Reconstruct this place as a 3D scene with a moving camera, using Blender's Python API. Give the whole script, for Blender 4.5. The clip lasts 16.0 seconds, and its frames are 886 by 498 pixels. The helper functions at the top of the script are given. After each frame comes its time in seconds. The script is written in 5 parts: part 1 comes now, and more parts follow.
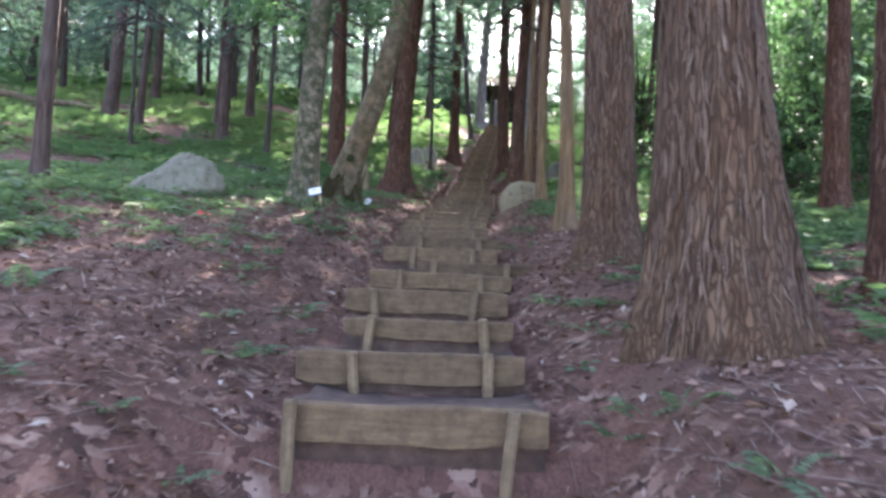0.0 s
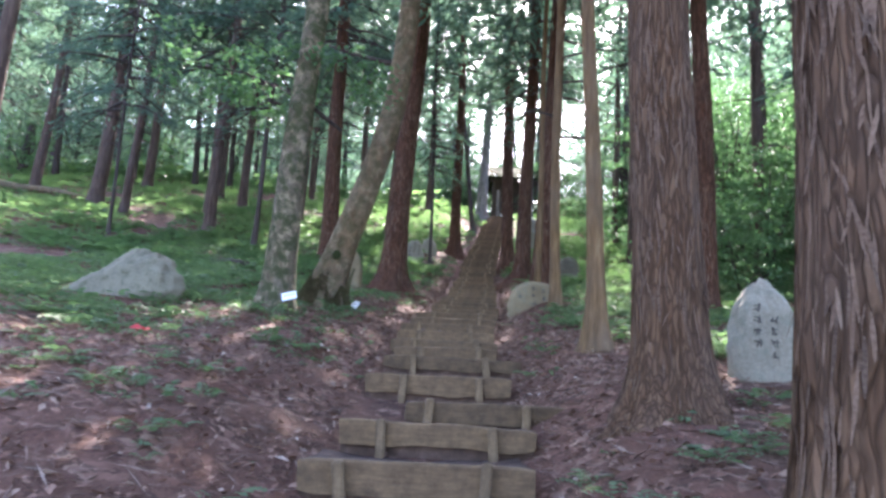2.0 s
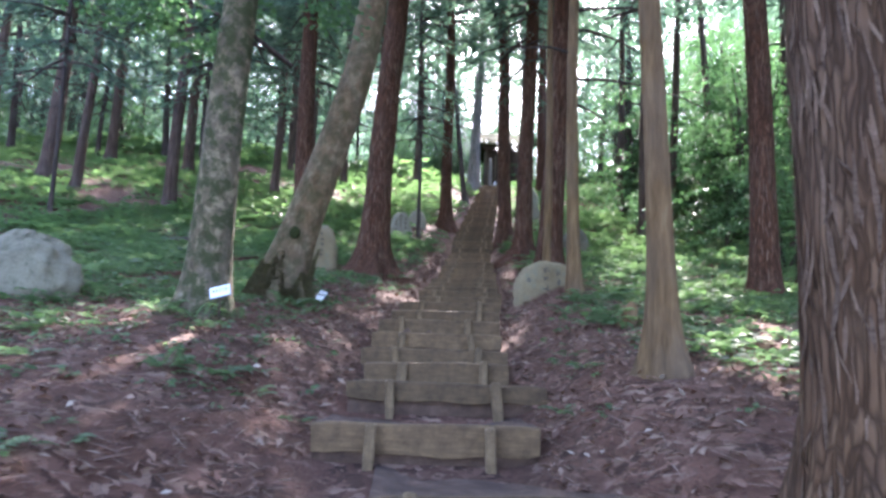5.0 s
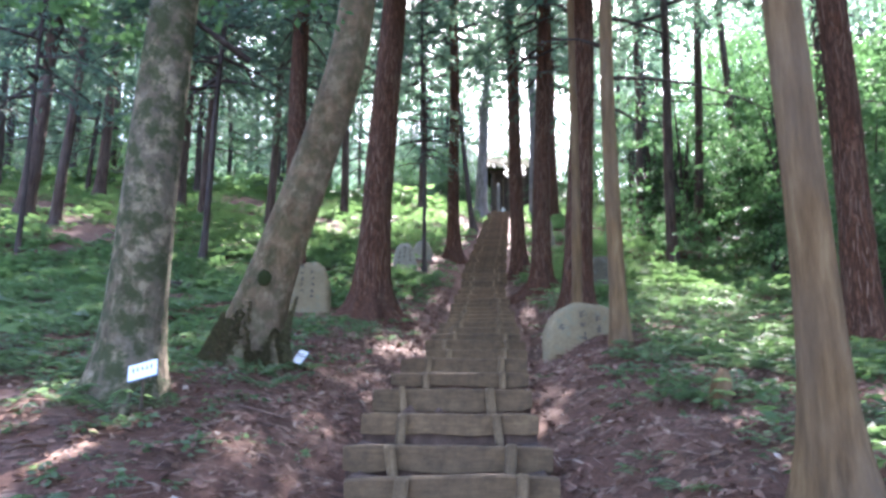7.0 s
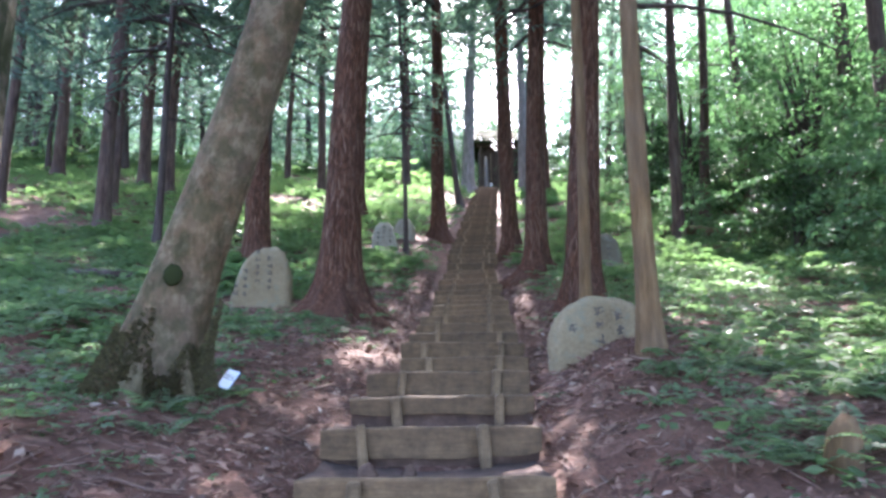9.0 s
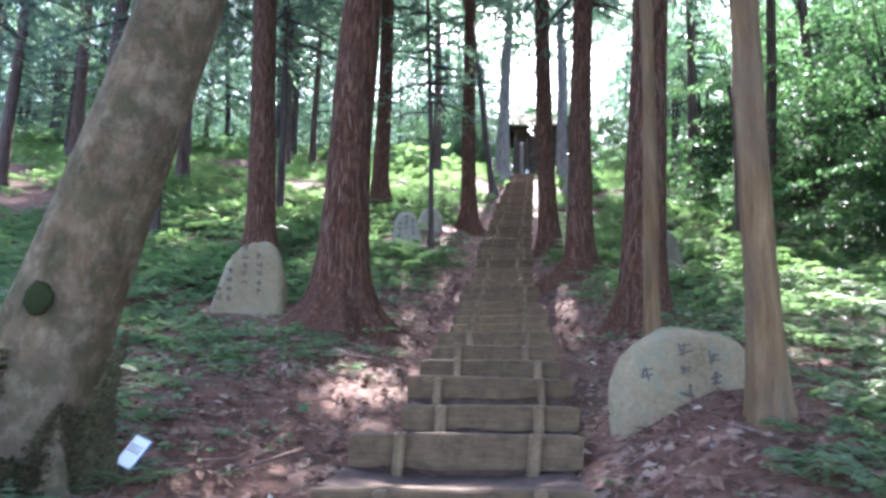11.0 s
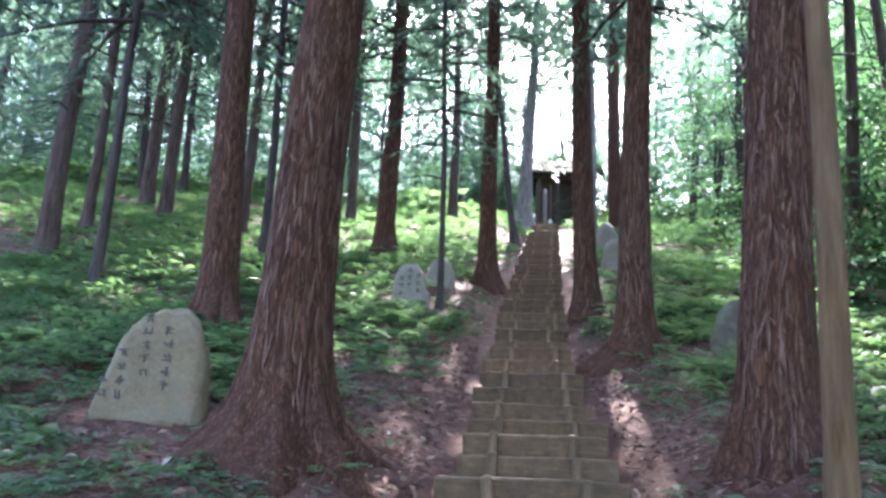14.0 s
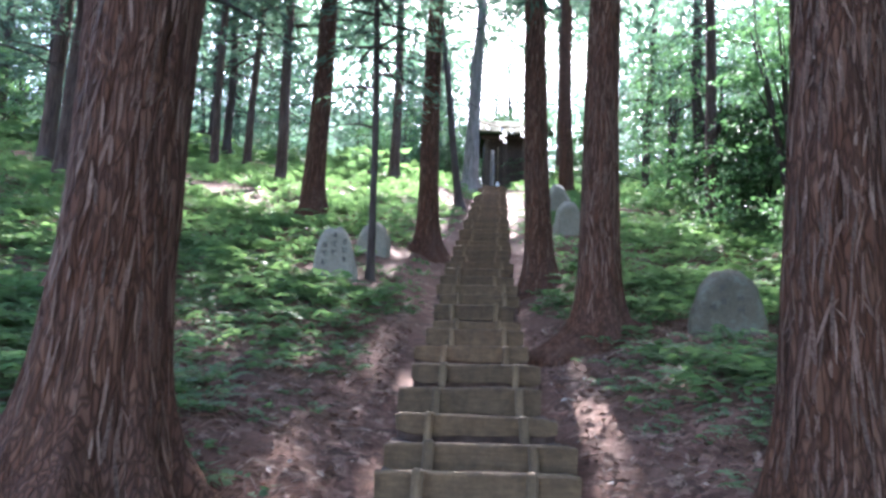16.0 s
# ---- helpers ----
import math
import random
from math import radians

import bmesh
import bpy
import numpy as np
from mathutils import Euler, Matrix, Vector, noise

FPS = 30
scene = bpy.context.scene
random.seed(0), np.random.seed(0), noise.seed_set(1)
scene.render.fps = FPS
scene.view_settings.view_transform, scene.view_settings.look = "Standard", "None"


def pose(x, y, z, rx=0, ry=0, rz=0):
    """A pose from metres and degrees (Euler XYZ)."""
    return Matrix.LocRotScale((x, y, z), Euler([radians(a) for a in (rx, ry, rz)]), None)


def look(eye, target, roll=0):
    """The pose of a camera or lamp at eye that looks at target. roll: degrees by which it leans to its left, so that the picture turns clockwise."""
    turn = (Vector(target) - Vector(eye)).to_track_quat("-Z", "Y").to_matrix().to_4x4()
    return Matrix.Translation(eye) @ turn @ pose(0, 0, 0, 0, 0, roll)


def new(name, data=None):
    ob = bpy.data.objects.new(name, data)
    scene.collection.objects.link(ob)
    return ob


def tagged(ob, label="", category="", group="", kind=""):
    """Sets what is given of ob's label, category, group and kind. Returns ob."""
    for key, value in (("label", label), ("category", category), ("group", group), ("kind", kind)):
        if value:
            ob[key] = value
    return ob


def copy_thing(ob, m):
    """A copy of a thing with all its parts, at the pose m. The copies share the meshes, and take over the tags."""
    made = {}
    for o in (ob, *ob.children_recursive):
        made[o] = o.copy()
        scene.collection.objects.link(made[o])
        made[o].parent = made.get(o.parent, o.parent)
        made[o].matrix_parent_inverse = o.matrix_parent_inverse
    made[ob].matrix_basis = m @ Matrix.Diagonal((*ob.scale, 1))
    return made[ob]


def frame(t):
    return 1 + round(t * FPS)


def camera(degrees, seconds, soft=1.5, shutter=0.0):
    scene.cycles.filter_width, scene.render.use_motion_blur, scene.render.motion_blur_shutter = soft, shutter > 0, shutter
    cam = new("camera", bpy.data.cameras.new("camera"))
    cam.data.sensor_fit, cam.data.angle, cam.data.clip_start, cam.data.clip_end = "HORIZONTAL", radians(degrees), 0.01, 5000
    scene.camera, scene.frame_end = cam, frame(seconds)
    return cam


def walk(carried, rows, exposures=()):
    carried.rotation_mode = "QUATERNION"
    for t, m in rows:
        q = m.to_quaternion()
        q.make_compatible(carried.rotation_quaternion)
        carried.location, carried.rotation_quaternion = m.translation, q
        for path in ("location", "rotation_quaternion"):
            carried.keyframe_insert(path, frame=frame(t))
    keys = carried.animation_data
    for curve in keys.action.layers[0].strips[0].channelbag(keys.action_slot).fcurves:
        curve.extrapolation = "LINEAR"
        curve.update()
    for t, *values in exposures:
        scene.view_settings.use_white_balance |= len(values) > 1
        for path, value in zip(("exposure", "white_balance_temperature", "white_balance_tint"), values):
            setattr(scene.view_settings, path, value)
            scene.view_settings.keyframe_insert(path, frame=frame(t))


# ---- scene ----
cam = camera(66.0, 16.0, soft=2.9, shutter=0.4)
METRES, EYE, TILT, LEAN, TURN = 15.5, 1.5, 11.0, 1.9, 0.0
ROWS = [
    (0.0, 0.0, 0.0, 0.0, 0.63, -8.55, -4.21),
    (0.5, -0.0031, 0.0343, 0.003, 2.88, -7.94, -3.77),
    (1.0, -0.0147, 0.0643, 0.0036, 5.44, -7.81, 0.53),
    (1.5, -0.0119, 0.0907, 0.0073, 1.32, -5.25, -1.64),
    (2.0, -0.0012, 0.1225, 0.0079, 0.69, -1.15, -4.63),
    (2.5, -0.0018, 0.1449, 0.003, 0.43, -3.29, -4.93),
    (3.0, -0.007, 0.181, 0.0062, 2.3, -3.85, -2.28),
    (3.5, -0.0053, 0.2085, 0.0073, 1.34, -2.63, -1.71),
    (6.0, -0.002, 0.3592, 0.0135, -0.56, -3.9, -4.81),
    (6.5, -0.0075, 0.3948, 0.0164, 1.04, 0.47, -3.27),
    (7.0, -0.0037, 0.4194, 0.0103, 0.41, -1.2, -2.18),
    (7.5, 0.0025, 0.4505, 0.0176, 1.17, -2.1, -1.9),
    (8.0, 0.0041, 0.4757, 0.0104, 0.42, -3.5, -2.84),
    (8.5, 0.0015, 0.5116, 0.0176, 0.07, -3.95, -2.13),
    (9.0, 0.0027, 0.5406, 0.0106, -0.64, -3.08, -1.29),
    (11.5, 0.0109, 0.7044, 0.0155, 2.55, -4.36, -2.05),
    (12.0, 0.0067, 0.7418, 0.0154, 2.06, -1.44, -2.34),
    (12.5, 0.0071, 0.7679, 0.0127, 1.62, -1.72, -1.36),
    (13.0, 0.0123, 0.8018, 0.0147, 2.94, -1.35, -0.85),
    (13.5, 0.0106, 0.8278, 0.0085, 3.5, -0.94, -3.82),
    (14.0, 0.0073, 0.8631, 0.0155, 3.67, -0.24, -3.5),
    (14.5, 0.0117, 0.8928, 0.0087, 1.67, -0.59, -0.7),
    (15.0, 0.0187, 0.9243, 0.0129, 1.38, -2.41, -0.95),
    (15.5, 0.0171, 0.9561, 0.0103, -0.12, -3.26, -3.97),
    (16.0, 0.0163, 0.9811, 0.0126, -0.79, -2.9, -3.77),
]
walk(cam, [(t, pose(0, 0, EYE, TILT, LEAN, TURN) @ pose(METRES * x, METRES * y, METRES * z, 90 + pitch, roll, yaw)) for t, x, y, z, yaw, pitch, roll in ROWS],
     exposures=[(0.0, 3.25, 6500, 24), (1.0, 3.5, 6400, 28), (2.5, 3.25, 6200, 22), (8.0, 3.48, 6050, 24), (13.0, 3.62, 5900, 22), (16.0, 3.42, 5850, 21)])

# ---- light: low sun ahead, above the top of the stairs ----
SUN_EL, SUN_AZ = 44.0, 7.0
world = bpy.data.worlds.new("forest_sky")
scene.world = world
world.use_nodes = True
wn = world.node_tree
sky = wn.nodes.new("ShaderNodeTexSky")
sky.sky_type = "NISHITA"
sky.sun_disc = False
sky.sun_elevation, sky.sun_rotation = radians(SUN_EL), radians(SUN_AZ)
sky.dust_density = 2.0
wn.nodes["Background"].inputs["Strength"].default_value = 0.15
wn.links.new(sky.outputs[0], wn.nodes["Background"].inputs["Color"])
sun_data = bpy.data.lights.new("sun", "SUN")
sun_data.energy, sun_data.angle, sun_data.color = 5.0, radians(0.53), (1.0, 0.95, 0.86)
sun = new("sun", sun_data)
sun.matrix_world = look((100 * math.sin(radians(SUN_AZ)) * math.cos(radians(SUN_EL)), 100 * math.cos(radians(SUN_AZ)) * math.cos(radians(SUN_EL)),
                         100 * math.sin(radians(SUN_EL))), (0, 0, 0))


# ---- materials ----
def material(name):
    m = bpy.data.materials.new(name)
    m.use_nodes = True
    nt = m.node_tree
    return m, nt, nt.nodes["Principled BSDF"]


def add(nt, kind, **values):
    n = nt.nodes.new(kind)
    for key, v in values.items():
        n.inputs[key.replace("_", " ")].default_value = v
    return n


def ramp(nt, source, *stops):
    r = nt.nodes.new("ShaderNodeValToRGB")
    while len(r.color_ramp.elements) < len(stops):
        r.color_ramp.elements.new(0.5)
    for e, (p, c) in zip(r.color_ramp.elements, stops):
        e.position, e.color = p, (*c, 1)
    nt.links.new(source, r.inputs[0])
    return r.outputs[0]


def coords(nt, scale=(1, 1, 1), what="Object"):
    tc, mp = nt.nodes.new("ShaderNodeTexCoord"), nt.nodes.new("ShaderNodeMapping")
    mp.inputs["Scale"].default_value = scale
    nt.links.new(tc.outputs[what], mp.inputs[0])
    return mp.outputs[0]


def noise_tex(nt, vec, scale, detail=6.0, rough=0.6):
    n = nt.nodes.new("ShaderNodeTexNoise")
    n.inputs["Scale"].default_value, n.inputs["Detail"].default_value, n.inputs["Roughness"].default_value = scale, detail, rough
    nt.links.new(vec, n.inputs["Vector"])
    return n.outputs[0]


def mix(nt, fac, a, b, mode="MIX"):
    m = nt.nodes.new("ShaderNodeMix")
    m.data_type, m.blend_type = "RGBA", mode
    for sock, v in ((m.inputs[0], fac), (m.inputs[6], a), (m.inputs[7], b)):
        if isinstance(v, (int, float)):
            sock.default_value = v
        elif isinstance(v, tuple):
            sock.default_value = (*v, 1)
        else:
            nt.links.new(v, sock)
    return m.outputs[2]


def bump(nt, bsdf, height, strength, distance):
    b = nt.nodes.new("ShaderNodeBump")
    b.inputs["Strength"].default_value, b.inputs["Distance"].default_value = strength, distance
    nt.links.new(height, b.inputs["Height"])
    nt.links.new(b.outputs[0], bsdf.inputs["Normal"])


def bark_material(name, dark, mid, light, stretch=0.12, grain=16.0, moss=0.0, patches=0.0, plates=0.0):
    """Bark with upright grain; plates: how many furrowed plates there are to a metre of girth."""
    m, nt, b = material(name)
    v = coords(nt, (1, 1, stretch))
    fine, broad = noise_tex(nt, v, grain, 8, 0.68), noise_tex(nt, coords(nt, (1, 1, 0.5)), 2.2, 4)
    col = ramp(nt, fine, (0.3, dark), (0.52, mid), (0.74, light))
    col = mix(nt, ramp(nt, broad, (0.4, (0, 0, 0)), (0.66, (0.55, 0.55, 0.55))), col, tuple(c * 0.6 + 0.05 for c in mid))
    relief = fine
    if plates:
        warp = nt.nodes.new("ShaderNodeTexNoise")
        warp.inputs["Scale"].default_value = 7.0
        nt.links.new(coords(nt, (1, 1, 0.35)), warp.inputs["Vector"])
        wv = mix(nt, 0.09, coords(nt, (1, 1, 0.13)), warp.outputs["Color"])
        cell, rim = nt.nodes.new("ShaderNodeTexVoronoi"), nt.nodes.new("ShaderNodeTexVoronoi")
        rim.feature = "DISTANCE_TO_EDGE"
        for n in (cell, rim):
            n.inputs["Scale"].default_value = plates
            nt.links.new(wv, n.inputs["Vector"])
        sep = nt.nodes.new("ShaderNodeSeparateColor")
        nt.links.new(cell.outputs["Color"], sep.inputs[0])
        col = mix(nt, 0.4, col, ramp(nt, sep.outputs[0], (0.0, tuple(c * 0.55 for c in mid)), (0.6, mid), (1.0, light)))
        # the furrows' shade is put into the colour as well as sunk in the bump
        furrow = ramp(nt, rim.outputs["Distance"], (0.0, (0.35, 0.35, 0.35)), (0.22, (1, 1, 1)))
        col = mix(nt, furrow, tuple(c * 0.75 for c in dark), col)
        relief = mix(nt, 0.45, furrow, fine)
    if patches:
        pt = noise_tex(nt, coords(nt, (1, 1, 0.7)), 6.5, 7, 0.7)
        col = mix(nt, ramp(nt, pt, (0.5, (0, 0, 0)), (0.6, (patches, patches, patches))), col, (0.28, 0.225, 0.15))
    if moss:
        ms = noise_tex(nt, coords(nt), 5.5, 8, 0.72)
        col = mix(nt, ramp(nt, ms, (0.45, (0, 0, 0)), (0.56, (moss, moss, moss))), col, (0.036, 0.046, 0.018))
    nt.links.new(col, b.inputs["Base Color"])
    b.inputs["Roughness"].default_value = 0.92
    b.inputs["Specular IOR Level"].default_value = 0.2
    bump(nt, b, relief, 0.9, 0.03)
    return m


def leaf_material(name, a, bcol, c, glow=0.45, rough=0.5):
    m, nt, b = material(name)
    geo = nt.nodes.new("ShaderNodeNewGeometry")
    col = ramp(nt, geo.outputs["Random Per Island"], (0.0, a), (0.5, bcol), (1.0, c))
    big = noise_tex(nt, coords(nt), 0.6, 3)
    col = mix(nt, ramp(nt, big, (0.35, (0, 0, 0)), (0.65, (0.6, 0.6, 0.6))), col, bcol)
    nt.links.new(col, b.inputs["Base Color"])
    b.inputs["Roughness"].default_value = rough
    b.inputs["Specular IOR Level"].default_value = 0.35
    tr, ms = nt.nodes.new("ShaderNodeBsdfTranslucent"), nt.nodes.new("ShaderNodeMixShader")
    warm = mix(nt, 1.0, col, (1.05, 1.25, 0.9), "MULTIPLY")
    nt.links.new(warm, tr.inputs[0])
    ms.inputs[0].default_value = glow
    out = nt.nodes["Material Output"]
    nt.links.new(b.outputs[0], ms.inputs[1])
    nt.links.new(tr.outputs[0], ms.inputs[2])
    nt.links.new(ms.outputs[0], out.inputs["Surface"])
    return m


def litter_material(name, stops, rough=0.8):
    m, nt, b = material(name)
    geo = nt.nodes.new("ShaderNodeNewGeometry")
    col = ramp(nt, geo.outputs["Random Per Island"], *stops)
    n = noise_tex(nt, coords(nt), 60, 4)
    col = mix(nt, 0.35, col, ramp(nt, n, (0.3, (0.05, 0.032, 0.024)), (0.7, (0.3, 0.22, 0.17))))
    nt.links.new(col, b.inputs["Base Color"])
    b.inputs["Roughness"].default_value = rough
    b.inputs["Specular IOR Level"].default_value = 0.15
    return m


def soil_material():
    m, nt, b = material("forest_soil")
    v = coords(nt)
    cells = nt.nodes.new("ShaderNodeTexVoronoi")
    cells.inputs["Scale"].default_value = 17.0
    warp = nt.nodes.new("ShaderNodeTexNoise")
    warp.inputs["Scale"].default_value = 9.0
    nt.links.new(v, warp.inputs["Vector"])
    wv = mix(nt, 0.18, v, warp.outputs["Color"])
    nt.links.new(wv, cells.inputs["Vector"])
    sep = nt.nodes.new("ShaderNodeSeparateColor")
    nt.links.new(cells.outputs["Color"], sep.inputs[0])
    leaves = ramp(nt, sep.outputs[0], (0.0, (0.04, 0.02, 0.014)), (0.4, (0.11, 0.053, 0.037)), (0.75, (0.19, 0.1, 0.072)), (1.0, (0.32, 0.215, 0.16)))
    needles = ramp(nt, noise_tex(nt, coords(nt, (1, 0.25, 1)), 55, 6, 0.75), (0.3, (0.04, 0.019, 0.013)), (0.7, (0.2, 0.095, 0.066)))
    col = mix(nt, ramp(nt, noise_tex(nt, v, 2.3, 5), (0.42, (0, 0, 0)), (0.6, (1, 1, 1))), leaves, needles)
    damp = noise_tex(nt, v, 0.55, 4)
    col = mix(nt, ramp(nt, damp, (0.4, (0, 0, 0)), (0.7, (0.55, 0.55, 0.55))), col, (0.055, 0.034, 0.024))
    nt.links.new(col, b.inputs["Base Color"])
    b.inputs["Roughness"].default_value = 0.9
    b.inputs["Specular IOR Level"].default_value = 0.25
    bump(nt, b, mix(nt, 0.5, sep.outputs[1], noise_tex(nt, v, 48, 5)), 0.8, 0.03)
    return m


def path_material():
    m, nt, b = material("trodden_earth")
    v = coords(nt)
    col = ramp(nt, noise_tex(nt, v, 7, 9, 0.7), (0.3, (0.05, 0.03, 0.022)), (0.55, (0.11, 0.066, 0.047)), (0.75, (0.19, 0.122, 0.09)))
    nt.links.new(col, b.inputs["Base Color"])
    b.inputs["Roughness"].default_value = 0.95
    bump(nt, b, noise_tex(nt, v, 26, 8, 0.7), 0.8, 0.03)
    return m


def wood_material(name, dark, light, scale=(0.8, 9, 9)):
    m, nt, b = material(name)
    info = nt.nodes.new("ShaderNodeObjectInfo")
    v = coords(nt, scale)
    shift = nt.nodes.new("ShaderNodeVectorMath")
    shift.operation = "ADD"
    nt.links.new(v, shift.inputs[0])
    nt.links.new(info.outputs["Random"], shift.inputs[1])
    grain = noise_tex(nt, shift.outputs[0], 5.0, 8, 0.65)
    col = ramp(nt, grain, (0.22, dark), (0.8, light))
    stain = noise_tex(nt, coords(nt), 6.5, 8, 0.75)
    col = mix(nt, ramp(nt, stain, (0.42, (0, 0, 0)), (0.62, (0.8, 0.8, 0.8))), col, tuple(c * 0.7 for c in dark))
    tone = nt.nodes.new("ShaderNodeMapRange")
    tone.inputs["To Min"].default_value, tone.inputs["To Max"].default_value = 0.75, 1.15
    nt.links.new(info.outputs["Random"], tone.inputs["Value"])
    hs = nt.nodes.new("ShaderNodeHueSaturation")
    nt.links.new(tone.outputs[0], hs.inputs["Value"])
    nt.links.new(col, hs.inputs["Color"])
    nt.links.new(hs.outputs[0], b.inputs["Base Color"])
    b.inputs["Roughness"].default_value = 0.85
    bump(nt, b, grain, 0.5, 0.012)
    return m


def stone_material(name, a, c, lichen=(0.3, 0.32, 0.24)):
    m, nt, b = material(name)
    v = coords(nt)
    speck, broad = noise_tex(nt, v, 34, 6, 0.7), noise_tex(nt, v, 2.4, 6, 0.65)
    col = mix(nt, 0.4, ramp(nt, broad, (0.3, a), (0.7, c)), ramp(nt, speck, (0.35, tuple(x * 0.6 for x in a)), (0.7, c)))
    spots = noise_tex(nt, v, 5.5, 8, 0.75)
    col = mix(nt, ramp(nt, spots, (0.52, (0, 0, 0)), (0.64, (0.7, 0.7, 0.7))), col, tuple(x * 0.5 for x in lichen))
    nt.links.new(col, b.inputs["Base Color"])
    b.inputs["Roughness"].default_value = 0.88
    bump(nt, b, mix(nt, 0.5, speck, spots), 0.5, 0.012)
    return m


def plain(name, colour, rough=0.6):
    m, nt, b = material(name)
    n = noise_tex(nt, coords(nt), 18, 4)
    nt.links.new(mix(nt, ramp(nt, n, (0.35, (0, 0, 0)), (0.7, (0.25, 0.25, 0.25))), colour, tuple(c * 0.7 for c in colour)), b.inputs["Base Color"])
    b.inputs["Roughness"].default_value = rough
    return m


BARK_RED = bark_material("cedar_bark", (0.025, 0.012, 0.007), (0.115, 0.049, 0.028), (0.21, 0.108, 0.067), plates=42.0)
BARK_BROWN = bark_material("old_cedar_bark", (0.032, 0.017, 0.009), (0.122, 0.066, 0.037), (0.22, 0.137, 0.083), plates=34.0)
BARK_POLE = bark_material("smooth_young_bark", (0.058, 0.034, 0.015), (0.148, 0.09, 0.044), (0.24, 0.162, 0.086), 0.13, 13.0)
BARK_MOSS = bark_material("mossy_bark", (0.045, 0.035, 0.022), (0.115, 0.09, 0.058), (0.21, 0.172, 0.12), 0.6, 10.0, moss=0.9, patches=0.75)
BARK_LEAN = bark_material("broadleaf_bark", (0.05, 0.033, 0.018), (0.145, 0.096, 0.054), (0.24, 0.172, 0.105), 0.5, 8.0, moss=0.5, patches=0.45)
BARK_PALE = bark_material("pale_bark", (0.09, 0.08, 0.075), (0.19, 0.18, 0.165), (0.34, 0.32, 0.3), 0.25, 9.0)
# cedar bark again in duller browns, with shade put into the colour
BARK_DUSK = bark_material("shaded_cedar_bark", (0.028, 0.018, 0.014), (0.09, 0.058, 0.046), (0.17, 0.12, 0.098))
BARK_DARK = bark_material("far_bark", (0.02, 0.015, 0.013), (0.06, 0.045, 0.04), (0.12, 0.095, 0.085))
STRIP = litter_material("peeling_bark", ((0.0, (0.035, 0.016, 0.01)), (0.55, (0.115, 0.053, 0.035)), (0.9, (0.185, 0.1, 0.07)), (1.0, (0.26, 0.165, 0.12))))
STRIP_BROWN = litter_material("brown_bark_plates", ((0.0, (0.035, 0.019, 0.011)), (0.55, (0.105, 0.06, 0.037)), (0.92, (0.155, 0.094, 0.06)), (1.0, (0.21, 0.145, 0.1))))
TUFT = litter_material("moss_tufts", ((0.0, (0.025, 0.035, 0.01)), (0.6, (0.06, 0.075, 0.02)), (1.0, (0.11, 0.12, 0.04))))
MOSS = plain("moss", (0.03, 0.036, 0.015), 0.95)
MOSS.node_tree.nodes["Principled BSDF"].inputs["Specular IOR Level"].default_value = 0.05
SOIL, EARTH = soil_material(), path_material()
BOARD = wood_material("weathered_board", (0.085, 0.05, 0.024), (0.2, 0.13, 0.066))
STAKE = wood_material("weathered_stake", (0.12, 0.078, 0.04), (0.28, 0.19, 0.105), (9, 9, 0.8))
DARKWOOD = wood_material("dark_timber", (0.05, 0.036, 0.024), (0.12, 0.09, 0.062))
STONE = stone_material("grey_granite", (0.175, 0.155, 0.115), (0.34, 0.31, 0.24))
STONE_WARM = stone_material("buff_granite", (0.148, 0.11, 0.06), (0.275, 0.22, 0.132))
STONE_MOSSY = stone_material("mossy_boulder", (0.11, 0.102, 0.072), (0.25, 0.235, 0.175), (0.1, 0.12, 0.05))
STONE_DARK = stone_material("dark_stone", (0.075, 0.064, 0.042), (0.155, 0.135, 0.092))
INK = plain("worn_black_paint", (0.075, 0.066, 0.055), 0.9)
CARD, CARD_BLUE = plain("white_card", (0.82, 0.84, 0.86), 0.4), plain("blue_edging", (0.06, 0.16, 0.32), 0.4)
PAPER = plain("white_paper", (0.85, 0.85, 0.83), 0.7)
STRAW = plain("straw_rope", (0.15, 0.115, 0.065), 0.95)
RED = plain("red_plastic", (0.5, 0.03, 0.03), 0.5)
FERN = leaf_material("fern_green", (0.068, 0.118, 0.056), (0.115, 0.178, 0.086), (0.17, 0.245, 0.1), 0.58)
FERN_DULL = leaf_material("dull_fern", (0.074, 0.122, 0.064), (0.125, 0.185, 0.1), (0.18, 0.24, 0.138), 0.54)
# needle greens lifted towards blue, with the wood's haze put into the colour
NEEDLE = leaf_material("hazy_cedar_needles", (0.055, 0.09, 0.078), (0.088, 0.134, 0.115), (0.13, 0.178, 0.15), 0.64)
LEAF = leaf_material("broad_leaf_green", (0.055, 0.108, 0.052), (0.086, 0.16, 0.078), (0.12, 0.21, 0.108), 0.52)
# distance haze is put into this leaf colour: paler and bluer
HAZE_LEAF = leaf_material("far_leaf_haze_tint", (0.085, 0.14, 0.115), (0.12, 0.19, 0.155), (0.155, 0.235, 0.185), 0.68)
# bush leaf in a darker green, shade put into the colour
LEAF_DARK = leaf_material("shaded_shrub_leaf", (0.02, 0.045, 0.02), (0.035, 0.08, 0.03), (0.06, 0.12, 0.04), 0.35)
DEADLEAF = litter_material("dead_leaves", ((0.0, (0.06, 0.027, 0.018)), (0.4, (0.17, 0.08, 0.055)), (0.8, (0.25, 0.14, 0.1)), (0.96, (0.36, 0.26, 0.2)), (1.0, (0.58, 0.5, 0.43))), 0.7)
